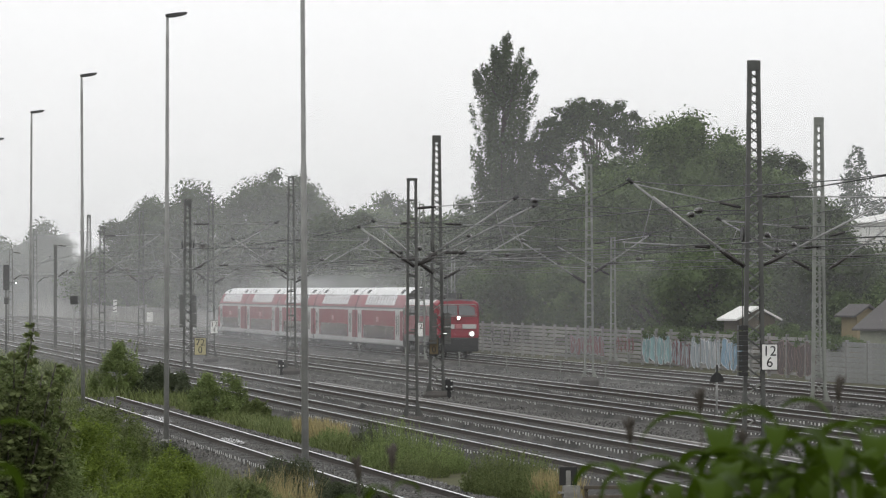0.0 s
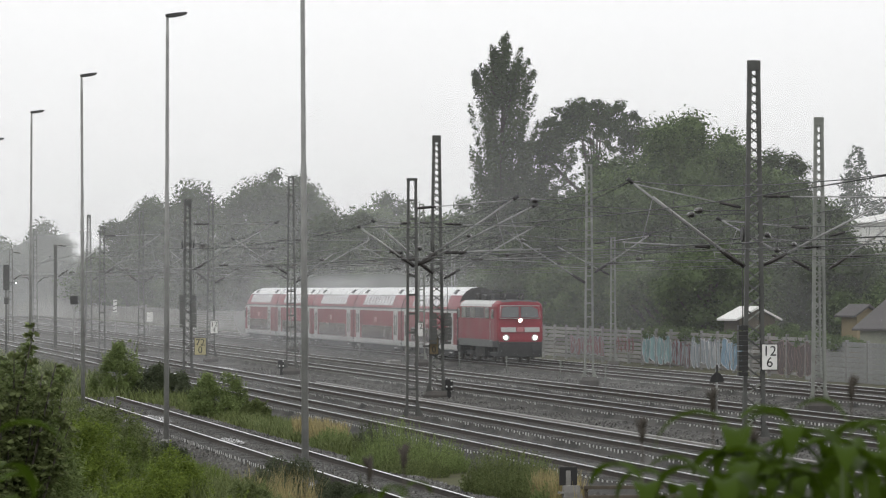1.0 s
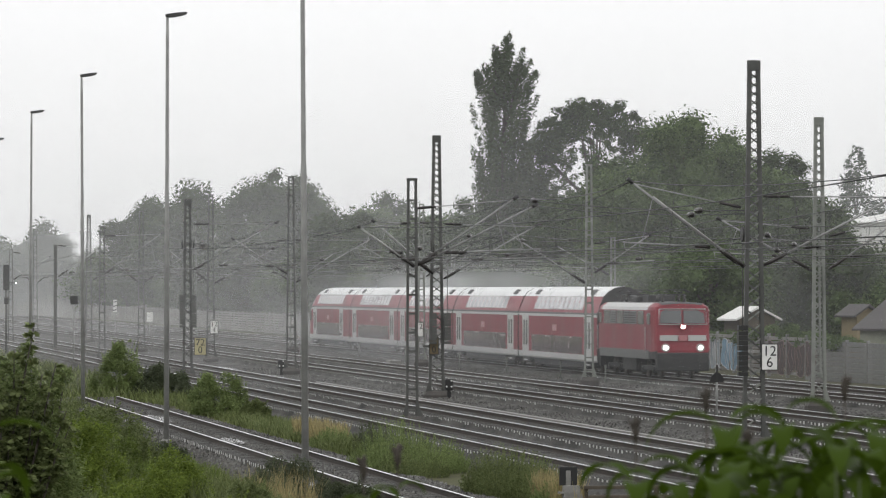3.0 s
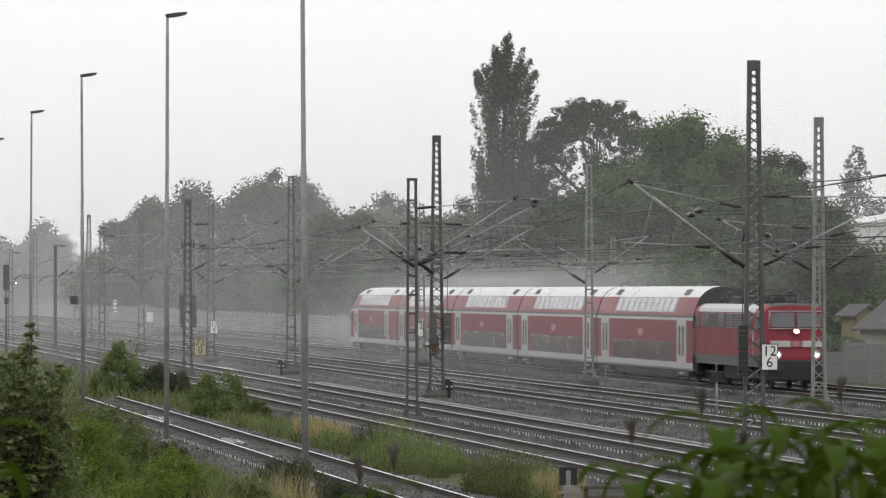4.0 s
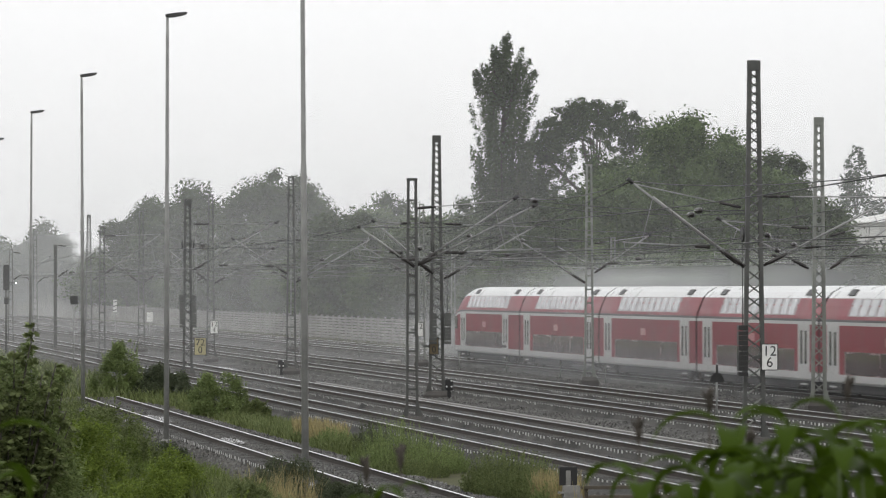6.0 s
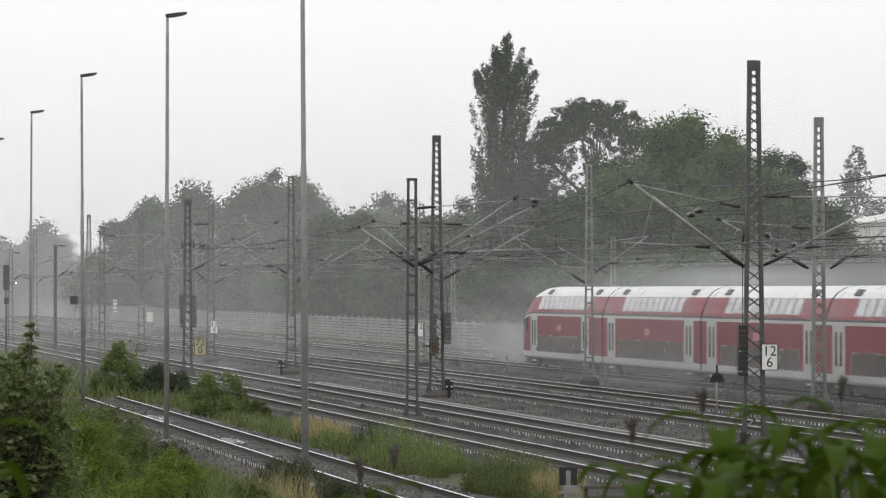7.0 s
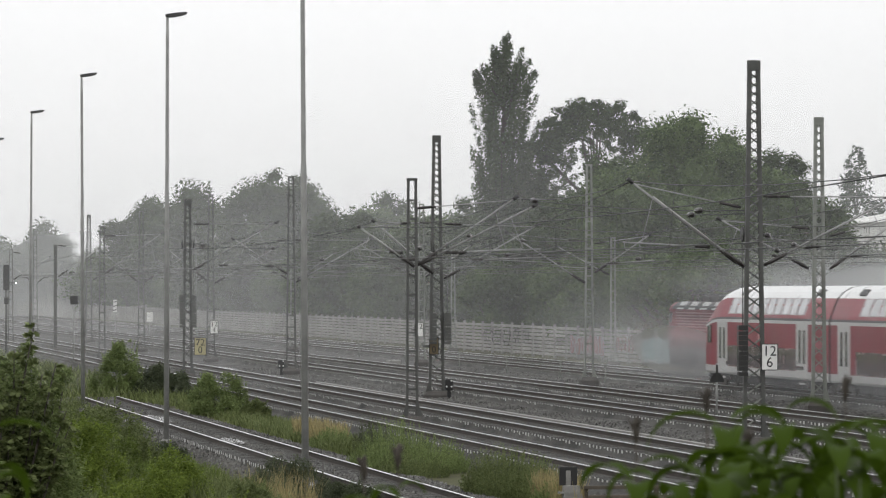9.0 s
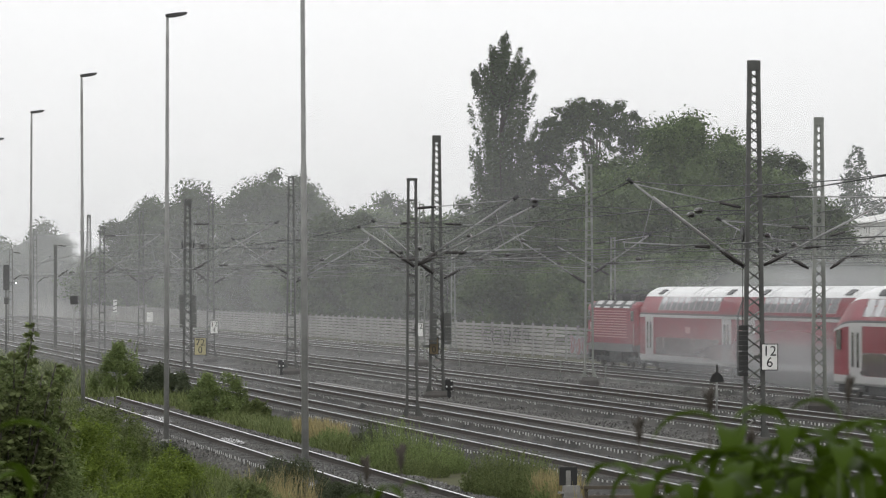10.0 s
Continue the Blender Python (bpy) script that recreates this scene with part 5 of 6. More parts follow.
# the undergrowth and lower trees that close the strip behind the wall
small = [tree("hedge_tree", "low dense green tree crowding the wall", 61.5, 352, 5.2, 6.0, 0.2, LEAF_LIME, 11000, 0.12, 61, 34, z=0.0, group="hedge behind the wall"),
         tree("hedge_tree", "low dense green tree crowding the wall", 61.8, 325, 7.0, 6.5, 0.2, LEAF_LIME, 12000, 0.125, 62, 36, group="hedge behind the wall"),
         tree("hedge_tree", "low dense green tree crowding the wall", 66.0, 334, 9.5, 8.0, 0.3, LEAF_OAK, 13500, 0.14, 63, 42, group="hedge behind the wall"),
         tree("hedge_tree", "low dense green tree crowding the wall", 63.0, 315, 8.0, 7.0, 0.3, LEAF_LIME, 12500, 0.14, 64, 40, group="hedge behind the wall")]
rr = random.Random(5)
for k, (x, y) in enumerate([(62.0, 330), (63.6, 337), (62.6, 368), (62.3, 383), (64.5, 398), (62.0, 404), (62.6, 420), (64.6, 436), (62.2, 448), (63.5, 463), (62.2, 478), (64.6, 490), (62.4, 505), (63.8, 520), (62.2, 536),
                            (64.0, 550), (62.2, 566), (63.8, 584), (62.0, 610), (63.5, 632), (62.0, 655), (62.2, 705), (62.0, 730), (67.5, 470), (68.0, 500), (68.0, 530), (69.0, 560), (72.5, 322), (84, 345), (92, 352), (76, 470), (80, 520), (100, 400), (108, 430)]):
    copy_thing(small[2 if rr.random() < 0.55 else (3 if rr.random() < 0.6 else 1)], pose(x, y, rr.uniform(-0.6, 0.3) + (1.2 if x > 64 else 0), 0, 0, rr.uniform(0, 360)))


for x, y in ((80, 334), (74, 318), (86, 350), (70, 326)):
    copy_thing(small[0], pose(x, y, -0.3, 0, 0, x * 40 % 360))


def ivy(y, w, h, seed):
    rng = np.random.default_rng(seed)
    lobes = [(0.3 * rng.normal(), rng.uniform(-w, w), rng.uniform(0.0, h) * rng.uniform(0.4, 1), 0.4, 0.6, 0.3) for i in range(16)]
    t = thing("climbing_bush", "leafy green bush spilling over the wall", "bush", "bushes on the wall", m=pose(WALL_X + 0.5, y, 1.35))
    b = bmesh.new()
    tube(b, [(0.3, 0, -1.8), (0.2, 0.1, 0), (0, 0.3, h * 0.6)], [0.06, 0.04, 0.02], 6)
    part("stem", b, BARK, t)
    part("foliage", quads_mesh("foliage", leaf_cards(rng, shell_points(rng, lobes, 5000), 0.075), LEAF_LIME), None, t)


for y, w, h, s in ((311, 4, 0.7, 71), (303, 5, 0.6, 72), (293, 5, 0.55, 73), (284, 5, 0.7, 74), (275, 5, 0.9, 75), (266, 4, 0.8, 76), (258, 3, 0.4, 77)):
    ivy(y, w, h, s)


def far_woods():
    """A low dim wood that closes the line's far end."""
    rng = np.random.default_rng(99)
    n = 16000
    x, y = rng.uniform(-160, 260, n), rng.uniform(1350, 1420, n)
    top = 10 + 3.5 * np.sin(x * 0.07) + 2.0 * np.sin(x * 0.23 + 1)
    pts = np.stack([x, y, top * np.sqrt(rng.uniform(0, 1, n))], 1)
    ob = part("far_woods", quads_mesh("far_woods", leaf_cards(rng, pts, 1.0), LEAF_OAK), None)
    tagged(ob, "dim distant woods across the end of the line", "woods", kind="stuff")


far_woods()
# ---- bushes, grass and weeds on this side of the tracks ----
def bush(x, y, z, h, w, mat, leaves, size, seed, label, nl=60, lobes=None):
    """A low uneven dome of fine leaves on thin stems, with young shoots standing out of it."""
    rng = np.random.default_rng(seed)
    t = thing("bush", label, "bush", "bushes beside the siding", m=pose(x, y, z))
    extra = []
    if not lobes:
        lobes = []
        for i in range(nl):
            a, q = rng.uniform(0, 6.28), math.sqrt(rng.uniform(0, 1))
            s = w * 0.085 * rng.uniform(0.6, 1.4)
            top = h * math.sqrt(max(0.05, 1 - 0.92 * q * q)) * rng.uniform(0.82, 1.0) * (1 + 0.14 * math.sin(2 * a + seed))
            lobes.append((q * w * 0.46 * math.cos(a), q * w * 0.46 * math.sin(a), max(0.1, top * (1 if i % 3 else rng.uniform(0.3, 0.9)) - s), s, s, s * rng.uniform(0.8, 1.3)))
        for i in range(nl):
            c = lobes[rng.integers(len(lobes))]
            d = np.array((rng.normal() * 0.4, rng.normal() * 0.4, 1.0))
            u = rng.uniform(0, 1, (34, 1))
            extra.append(np.array(c[:3]) + d * u * h * rng.uniform(0.12, 0.34) + rng.normal(size=(34, 3)) * 0.035 * (1.1 - u))
    for i in range(min(7, len(lobes))):
        c = lobes[i]
        b = bmesh.new()
        tube(b, [(rng.uniform(-0.1, 0.1), rng.uniform(-0.1, 0.1), -0.4), (c[0] * 0.4, c[1] * 0.4, c[2] * 0.5), (c[0], c[1], c[2] + 0.2 * c[5])], [0.03, 0.018, 0.006], 5)
        part("stem", b, BARK, t)
    pts = np.concatenate([shell_points(rng, lobes, int(leaves * 1.9), 1.3)] + extra)
    pts = pts[pts[:, 2] > -0.25]
    part("foliage", quads_mesh("foliage", leaf_cards(rng, pts, size * 0.7, ratio=0.42), mat), None, t)
    return t


def herb_clump(x, y, z, h, w, deep, mat, stems, seed, label, leaf_len=0.06):
    """A stand of upright weeds: thin stems, tallest in the middle, with narrow leaves pointing up along them."""
    rng = np.random.default_rng(seed)
    t = thing("weed_clump", label, "weeds", "weeds beside the siding", m=pose(x, y, z))
    a, q = rng.uniform(0, 6.28, stems), np.sqrt(rng.uniform(0, 1, stems))
    fx, fy = q * np.cos(a) * w / 2, q * np.sin(a) * deep / 2
    hh = h * (1.02 - 0.82 * q ** 1.7) * rng.uniform(0.65, 1.08, stems) * (0.9 + 0.15 * np.sin(3.1 * fx + seed))
    foot = np.stack([fx, fy, np.zeros(stems)], 1)
    lean = np.stack([fx / w * 0.5 * hh + rng.normal(size=stems) * 0.12 * hh, rng.normal(size=stems) * 0.12 * hh, hh], 1)
    side = np.stack([np.ones(stems), np.zeros(stems), np.zeros(stems)], 1) * 0.006
    part("stem_growth", quads_mesh("stem_growth", np.stack([foot - side, foot + side, foot + lean + side * 0.3, foot + lean - side * 0.3], 1), mat), None, t)
    per = 26
    u = rng.uniform(0.12, 1.0, (stems, per, 1))
    c = foot[:, None] + lean[:, None] * u
    d = rng.normal(size=(stems, per, 3)) * (1, 1, 0.35) + (0, 0, 0.9)
    d /= np.linalg.norm(d, axis=2)[..., None]
    d *= leaf_len * rng.uniform(0.6, 1.5, (stems, per, 1)) * (1.25 - 0.6 * u)
    n = np.cross(d, rng.normal(size=(stems, per, 3)))
    n *= 0.012 / np.linalg.norm(n, axis=2)[..., None]
    part("foliage", quads_mesh("foliage", np.stack([c, c + d * 0.5 + n, c + d, c + d * 0.5 - n], 2), mat), None, t)
    return t


def blades(rng, n, area, h, lean=0.25, width=0.012):
    """Bent grass blades as pointed strips, each two faces."""
    x, y = area(rng, n)
    a = rng.uniform(0, 6.28, n)
    hh = h * rng.uniform(0.2, 1.15, n)
    le = hh * lean * rng.uniform(0.2, 1.6, n)
    w = width * rng.uniform(0.6, 1.4, n)
    ca, sa = np.cos(a), np.sin(a)
    base = np.stack([x, y, np.zeros(n)], 1)
    side = np.stack([-sa * w, ca * w, np.zeros(n)], 1)
    mid = base + np.stack([ca * le * 0.35, sa * le * 0.35, hh * 0.6], 1)
    tip = base + np.stack([ca * le, sa * le, hh], 1)
    return np.concatenate([np.stack([base - side, base + side, mid + side * 0.8, mid - side * 0.8], 1), np.stack([mid - side * 0.8, mid + side * 0.8, tip + side * 0.1, tip - side * 0.1], 1)])


def disc(rx, ry):
    def pick(rng, n):
        a, r = rng.uniform(0, 6.28, n), np.sqrt(rng.uniform(0, 1, n))
        return r * np.cos(a) * rx, r * np.sin(a) * ry
    return pick


def patches(x0, x1, y0, y1, seed):
    """Uneven scatter: thick in places, bare in others."""
    def pick(rng, n):
        x, y = rng.uniform(x0, x1, n * 2), rng.uniform(y0, y1, n * 2)
        keep = np.array([noise.noise((a * 0.9, b * 0.25, seed)) + 0.25 * rng.normal() for a, b in zip(x, y)])
        best = np.argsort(-keep)[:n]
        return x[best], y[best]
    return pick


def grass(name, label, x, y, z, area, h, n, mat, seed, lean=0.25, width=0.012):
    rng = np.random.default_rng(seed)
    ob = part(name, quads_mesh(name, blades(rng, n, area, h, lean, width), mat), None, m=pose(x, y, z))
    return tagged(ob, label, "grass", "grass and weeds", kind="stuff")


LEAF_WEED = leaf("weed_leaf", (0.085, 0.115, 0.04), (0.17, 0.20, 0.085))
LEAF_SHRUB = leaf("pale_shrub_leaf", (0.11, 0.15, 0.05), (0.20, 0.25, 0.10))
LEAF_DULL = leaf("dull_thicket_leaf", (0.055, 0.068, 0.04), (0.10, 0.118, 0.07))
GL = "tall wet green grass beside the tracks"
grass("tall_grass", GL, 18.2, 147, -0.5, disc(0.9, 5), 0.5, 1200, GRASS, 3, 0.8, 0.010)
grass("tall_grass", GL, 18.4, 168, -0.5, disc(0.9, 10), 0.45, 3000, LEAF_WEED, 4, 0.6, 0.012)
grass("dry_grass", "pale dry grass stalks beside the track", 18.15, 108, -0.45, disc(0.5, 2.0), 0.8, 1600, STRAW, 5, 0.2, 0.009)
grass("dry_grass", "pale dry grass stalks beside the track", 18.6, 158, -0.45, disc(0.6, 6), 0.65, 2200, STRAW, 6, 0.3, 0.012)
grass("dry_grass", "pale dry grass stalks beside the track", 11.3, 107, -0.45, disc(0.6, 3), 0.6, 900, STRAW, 7, 0.3, 0.01)
grass("weed_strip", "low wet weeds between the tracks", 0, 0, -0.45, patches(17.4, 19.5, 150, 230, 1), 0.3, 6000, GRASS, 8, 0.6, 0.02)
grass("weed_strip", "low wet weeds on the embankment", 0, 0, -0.45, patches(4, 11.8, 66, 230, 2), 0.5, 40000, LEAF_WEED, 9, 0.6, 0.016)
grass("tall_grass", GL, 10.6, 121, -0.5, disc(1.1, 5), 0.6, 3000, LEAF_DARK, 10, 0.4, 0.016)
grass("tall_grass", GL, 10.0, 104, -0.5, disc(1.0, 5), 0.9, 3000, GRASS, 11, 0.4, 0.016)

grass("weed_strip", "low wet weeds along the overgrown siding", 0, 0, -0.5, patches(6, 19.4, 205, 430, 3), 0.6, 16000, GRASS, 12, 0.6, 0.035)
BL = "dense green bramble bush on the embankment"
WEEDS = "tall wispy green weeds and grass beside the track"
bush(16.95, 222, -0.5, 2.4, 2.9, LEAF_SHRUB, 8000, 0.075, 81, "broad bright green bush beside the siding")
bush(19.1, 222, -0.5, 1.5, 3.2, LEAF_DULL, 7000, 0.08, 82, "dark leafy bush with pale leaf backs")
bush(19.6, 233, -0.5, 1.25, 1.8, LEAF_DULL, 3000, 0.08, 83, "dark leafy bush with pale leaf backs")
bush(18.3, 189, -0.5, 1.75, 2.6, LEAF_SHRUB, 8000, 0.07, 84, "broad bright green bush beside the siding")
bush(18.9, 181, -0.5, 0.9, 1.3, LEAF_WEED, 2500, 0.07, 79, "low green bush beside the siding")
herb_clump(17.8, 131, -0.5, 1.6, 3.3, 4.5, LEAF_SHRUB, 900, 85, WEEDS)
herb_clump(17.4, 127, -0.5, 0.9, 2.0, 2.0, LEAF_WEED, 300, 80, WEEDS)
herb_clump(18.15, 115, -0.5, 1.55, 2.3, 3.0, LEAF_WEED, 800, 86, WEEDS)
herb_clump(17.9, 107.5, -0.5, 0.7, 1.1, 1.5, LEAF_SHRUB, 200, 78, WEEDS)
herb_clump(18.0, 150, -0.5, 0.95, 1.3, 3.0, LEAF_SHRUB, 260, 87, WEEDS)
herb_clump(18.6, 145, -0.5, 1.15, 1.0, 2.0, LEAF_DULL, 220, 77, WEEDS)
herb_clump(13.0, 197, -0.5, 0.75, 2.2, 5.0, LEAF_WEED, 300, 76, WEEDS)
bush(11.0, 160, -0.5, 1.15, 3.0, LEAF_WEED, 6500, 0.06, 88, BL)
bush(12.3, 174, -0.5, 0.85, 2.2, LEAF_WEED, 4000, 0.06, 89, BL)
bush(9.6, 128, -0.5, 1.75, 2.8, LEAF_WEED, 9000, 0.055, 90, BL)
bush(11.6, 137, -0.5, 0.75, 1.8, LEAF_DULL, 4000, 0.05, 91, BL)
bush(7.0, 101, -0.5, 2.2, 2.4, LEAF_BUSH, 9500, 0.05, 92, BL)
bush(9.0, 103, -0.5, 1.55, 2.1, LEAF_BUSH, 8500, 0.05, 93, BL)
bush(10.0, 97, -0.5, 1.15, 1.5, LEAF_WEED, 6000, 0.045, 94, BL)
bush(5.2, 90, -0.5, 2.4, 2.3, LEAF_SHRUB, 9500, 0.05, 95, BL)
bush(7.3, 88, -0.5, 1.8, 1.9, LEAF_BUSH, 8500, 0.045, 96, BL)
bush(8.5, 86, -0.5, 1.25, 1.5, LEAF_BUSH, 6500, 0.04, 97, BL)
bush(5.9, 78, -0.5, 1.85, 1.6, LEAF_BUSH, 8000, 0.04, 98, BL)
bush(4.6, 76, -0.5, 2.1, 1.6, LEAF_SHRUB, 8000, 0.04, 99, BL)
bush(7.2, 77, -0.5, 1.3, 1.4, LEAF_BUSH, 6500, 0.04, 100, BL)
bush(8.2, 115, -0.5, 1.8, 2.4, LEAF_DARK, 7000, 0.05, 102, BL)
for k, (wx, wy, wh, ww) in enumerate(((11.2, 121, 0.9, 1.6), (12.2, 113, 1.2, 1.3), (11.6, 109, 1.0, 1.3), (13.2, 108.5, 0.7, 1.0), (8.0, 108, 1.9, 1.4), (9.4, 93, 1.3, 1.2), (6.2, 84, 2.2, 1.2))):
    herb_clump(wx, wy, -0.5, wh, ww, ww * 1.5, LEAF_DULL if k in (1, 2, 3) else LEAF_WEED, 260, 300 + k, "dull tangled weeds round the pole's foot" if k in (1, 2, 3) else "upright green weeds on the embankment", 0.05)
bush(12.4, 111.5, -0.5, 1.1, 2.1, LEAF_DULL, 7000, 0.045, 103, "dull dark thicket round the pole's foot")
bush(13.3, 107, -0.5, 0.75, 1.6, LEAF_DULL, 5000, 0.045, 104, "dull dark thicket round the pole's foot")
grass("dry_grass", "pale dry grass stalks among the weeds", 11.6, 106.5, -0.5, disc(0.9, 2.5), 1.0, 700, STRAW, 14, 0.35, 0.006)


def ash_shrub():
    """A young ash on the slope: upright shoots with pointed sprays of leaves."""
    rng = np.random.default_rng(111)
    t = thing("ash_shrub", "young dark green ash shrub with pointed leaf sprays", "shrub", "bushes beside the siding", m=pose(2.75, 54, -0.5))
    cards = []
    for k in range(26):
        a = rng.uniform(-0.6, 0.9) if k > 3 else (0.35, 0.62, 0.1, -0.15)[k]
        top = Vector((0.1 + a * 0.9, rng.uniform(-0.4, 0.4), (4.6, 4.15, 4.3, 4.25)[k] if k < 4 else rng.uniform(2.9, 4.1)))
        foot = Vector((rng.uniform(-0.3, 0.3), rng.uniform(-0.2, 0.2), 0))
        mid = foot.lerp(top, 0.55) + Vector((-a * 0.2, 0, 0.3))
        b = bmesh.new()
        tube(b, [foot, mid, top], [0.035, 0.02, 0.005], 5)
        part("shoot", b, BARK, t)
        for i in range(40):
            u = 0.25 + 0.75 * i / 40
            p = mid.lerp(top, (u - 0.5) * 2) if u > 0.5 else foot.lerp(mid, u * 2)
            ln = 0.10 + 0.34 * (1 - u)
            d = Vector((rng.normal(), rng.normal(), 0.5 + 0.3 * rng.normal())).normalized()
            for j in range(9):
                q = p + d * ln * (j + 1) / 9 - Vector((0, 0, 0.07 * (j / 9) ** 2))
                for s in (-1, 1):
                    e = (d.cross(Vector((0, 0, 1))) * s + d * 0.5 + Vector((0, 0, -0.35 + 0.3 * rng.normal()))).normalized() * 0.075
                    n = e.cross(Vector((rng.normal(), rng.normal(), 1))).normalized() * 0.024
                    cards.append([q, q + e * 0.45 + n, q + e, q + e * 0.45 - n])
    part("foliage", quads_mesh("foliage", np.array([[list(v) for v in c] for c in cards]), LEAF_WEED), None, t)


ash_shrub()
bush(3.0, 54.5, -0.5, 4.2, 1.0, LEAF_SHRUB, 13000, 0.034, 112, "dense dark green shrub on the embankment slope",
     lobes=[(dx, dy, zz, r, r, r * 1.2) for dx, dy, zz, r in ((0.12, 0, 4.25, 0.1), (0.1, 0, 4.0, 0.15), (-0.15, 0.1, 3.95, 0.2), (0.1, 0, 3.7, 0.22), (0.45, 0, 3.9, 0.1), (0.55, 0, 4.0, 0.08), (0.35, 0, 3.7, 0.16), (-0.3, 0, 3.6, 0.3), (0.0, 0, 3.3, 0.35), (0.35, 0, 3.3, 0.25), (-0.4, 0.2, 3.1, 0.35), (0.1, 0, 2.8, 0.4), (0.5, 0, 2.9, 0.25))])
bush(3.5, 62, -0.5, 2.7, 1.5, LEAF_SHRUB, 8500, 0.04, 113, BL)


# ---- plants close to the camera ----
def long_leaf(bm, p, d, length, width, droop):
    """An arching pointed leaf of five bowed strips."""
    d = Vector(d).normalized()
    side = d.cross(Vector((0, 0, 1))).normalized()
    flat = Vector((d.x, d.y, 0)).normalized()
    rows = []
    n = 10
    c = Vector(p)
    for i in range(n + 1):
        u = i / n
        turn = 0.95 - 2.1 * droop * u
        c = c + (flat * math.cos(turn) + Vector((0, 0, math.sin(turn)))) * length / n
        w = width * math.sin(math.pi * min(1, 0.06 + 0.94 * u)) ** 0.75 * (1 - 0.25 * u) + 0.0008
        rows.append([bm.verts.new(c - side * w + Vector((0, 0, w * 0.35))), bm.verts.new(c), bm.verts.new(c + side * w + Vector((0, 0, w * 0.35)))])
    for a, b in zip(rows, rows[1:]):
        for k in range(2):
            f = bm.faces.new((a[k], a[k + 1], b[k + 1], b[k]))
            f.smooth = True


def near_plant(x, y, top, seed, leaves, size=0.1, label="broad green weed with arching pointed leaves"):
    r = random.Random(seed)
    g = ground_height(x, y)
    base = pose(x, y, g)
    t = thing("tall_weed", label, "plant", "plants near the camera", m=base)
    hh = top - g
    b = bmesh.new()
    tube(b, [(0, 0, -0.05), (0.01, 0, hh * 0.5), (0, 0.01, hh)], [0.006, 0.005, 0.002], 6)
    part("stem", b, STEM, t)
    for i in range(leaves):
        a = i * 2.4 + r.uniform(-0.4, 0.4)
        z = hh - (i ** 1.15) * 0.017
        b = bmesh.new()
        long_leaf(b, (0, 0, z), (math.cos(a), math.sin(a) * 0.8, r.uniform(0.1, 0.6)), 1.45 * size * r.uniform(0.75, 1.2), size * r.uniform(0.22, 0.29), r.uniform(0.95, 1.3))
        part("leaf", b, LEAF_NEAR, t, smooth=True)
    k = r.uniform(0.7, 1.2)
    SWAYERS.append((t, base, [(q, 0.3 * k * math.sin(q * 2.1 + seed), k * 0.045 * px) for q, px in ((0, -14), (0.1, -13), (0.5, 4), (1, 14), (1.7, 6), (2.5, 1), (3.5, -6), (4.5, -11), (5.5, 9), (6.5, -2), (7.5, -12), (8.3, 2), (9, -1), (9.9, 6), (10, 6))]))


STEM = material("green_stem", (0.07, 0.09, 0.035), 0.6, 0, 0.2)
for i, (px, z, nl, sz) in enumerate(((0.0395, 4.145, 4, 0.09), (0.0452, 4.13, 5, 0.085), (0.0585, 4.21, 4, 0.11), (0.0550, 4.14, 6, 0.10), (0.0615, 4.155, 8, 0.11), (0.0655, 4.16, 8, 0.11), (0.0700, 4.24, 3, 0.085), (0.0690, 4.15, 8, 0.11), (0.0768, 4.18, 4, 0.11),
                                     (0.0812, 4.195, 5, 0.10), (0.0860, 4.185, 4, 0.10), (0.0910, 4.20, 6, 0.11), (0.0890, 4.13, 7, 0.11), (0.0740, 4.135, 8, 0.11), (0.0800, 4.13, 7, 0.11), (0.0635, 4.12, 8, 0.11), (-0.0150, 4.10, 3, 0.045), (-0.0090, 4.098, 4, 0.05), (-0.0960, 4.19, 4, 0.10), (-0.0940, 4.11, 5, 0.09))):
    d = 8.0 + 0.25 * (i % 3)
    near_plant(d * (0.1421 + px * 0.99), d * (0.99 - px * 0.142), z, 200 + i, nl, sz)


def seed_head(px, z, seed):
    d = 10.0
    x, y = d * (0.1421 + px * 0.99), d * (0.99 - px * 0.142)
    g = ground_height(x, y)
    base = pose(x, y, g)
    t = thing("seed_stalk", "thin dark stalk with a dry seed head", "plant", "plants near the camera", m=base)
    hh = z - g
    b = bmesh.new()
    tube(b, [(0, 0, -0.05), (0.015, 0, hh * 0.6), (0, 0, hh)], [0.004, 0.003, 0.002], 6)
    part("stem", b, BARK, t)
    b = bmesh.new()
    r = random.Random(seed)
    tube(b, [(0, 0, hh - 0.02), (0.001, 0, hh), (0, 0, hh + 0.022), (0.003, 0, hh + 0.036)], [0.002, 0.008, 0.007, 0.002], 8)
    for k in range(5):
        a = r.uniform(0, 6.28)
        tube(b, [(0, 0, hh), (0.011 * math.cos(a), 0.011 * math.sin(a), hh + 0.02), (0.014 * math.cos(a), 0.014 * math.sin(a), hh + 0.032)], [0.002, 0.003, 0.001], 5)
    part("seed_head", b, BARK, t, "dark dry seed head")
    SWAYERS.append((t, base, [(q, 0, 0.05 * px2) for q, px2 in ((0, -10), (0.1, -9), (1, 14), (2.5, 6), (4.5, -8), (5.5, 10), (7.5, -8), (9, 2), (9.9, 8), (10, 8))]))


for i, (px, z) in enumerate(((0.0395, 4.155), (0.0540, 4.215), (0.0825, 4.24), (-0.0165, 4.075), (-0.0095, 4.10), (0.0625, 4.13))):
    seed_head(px, z, i)
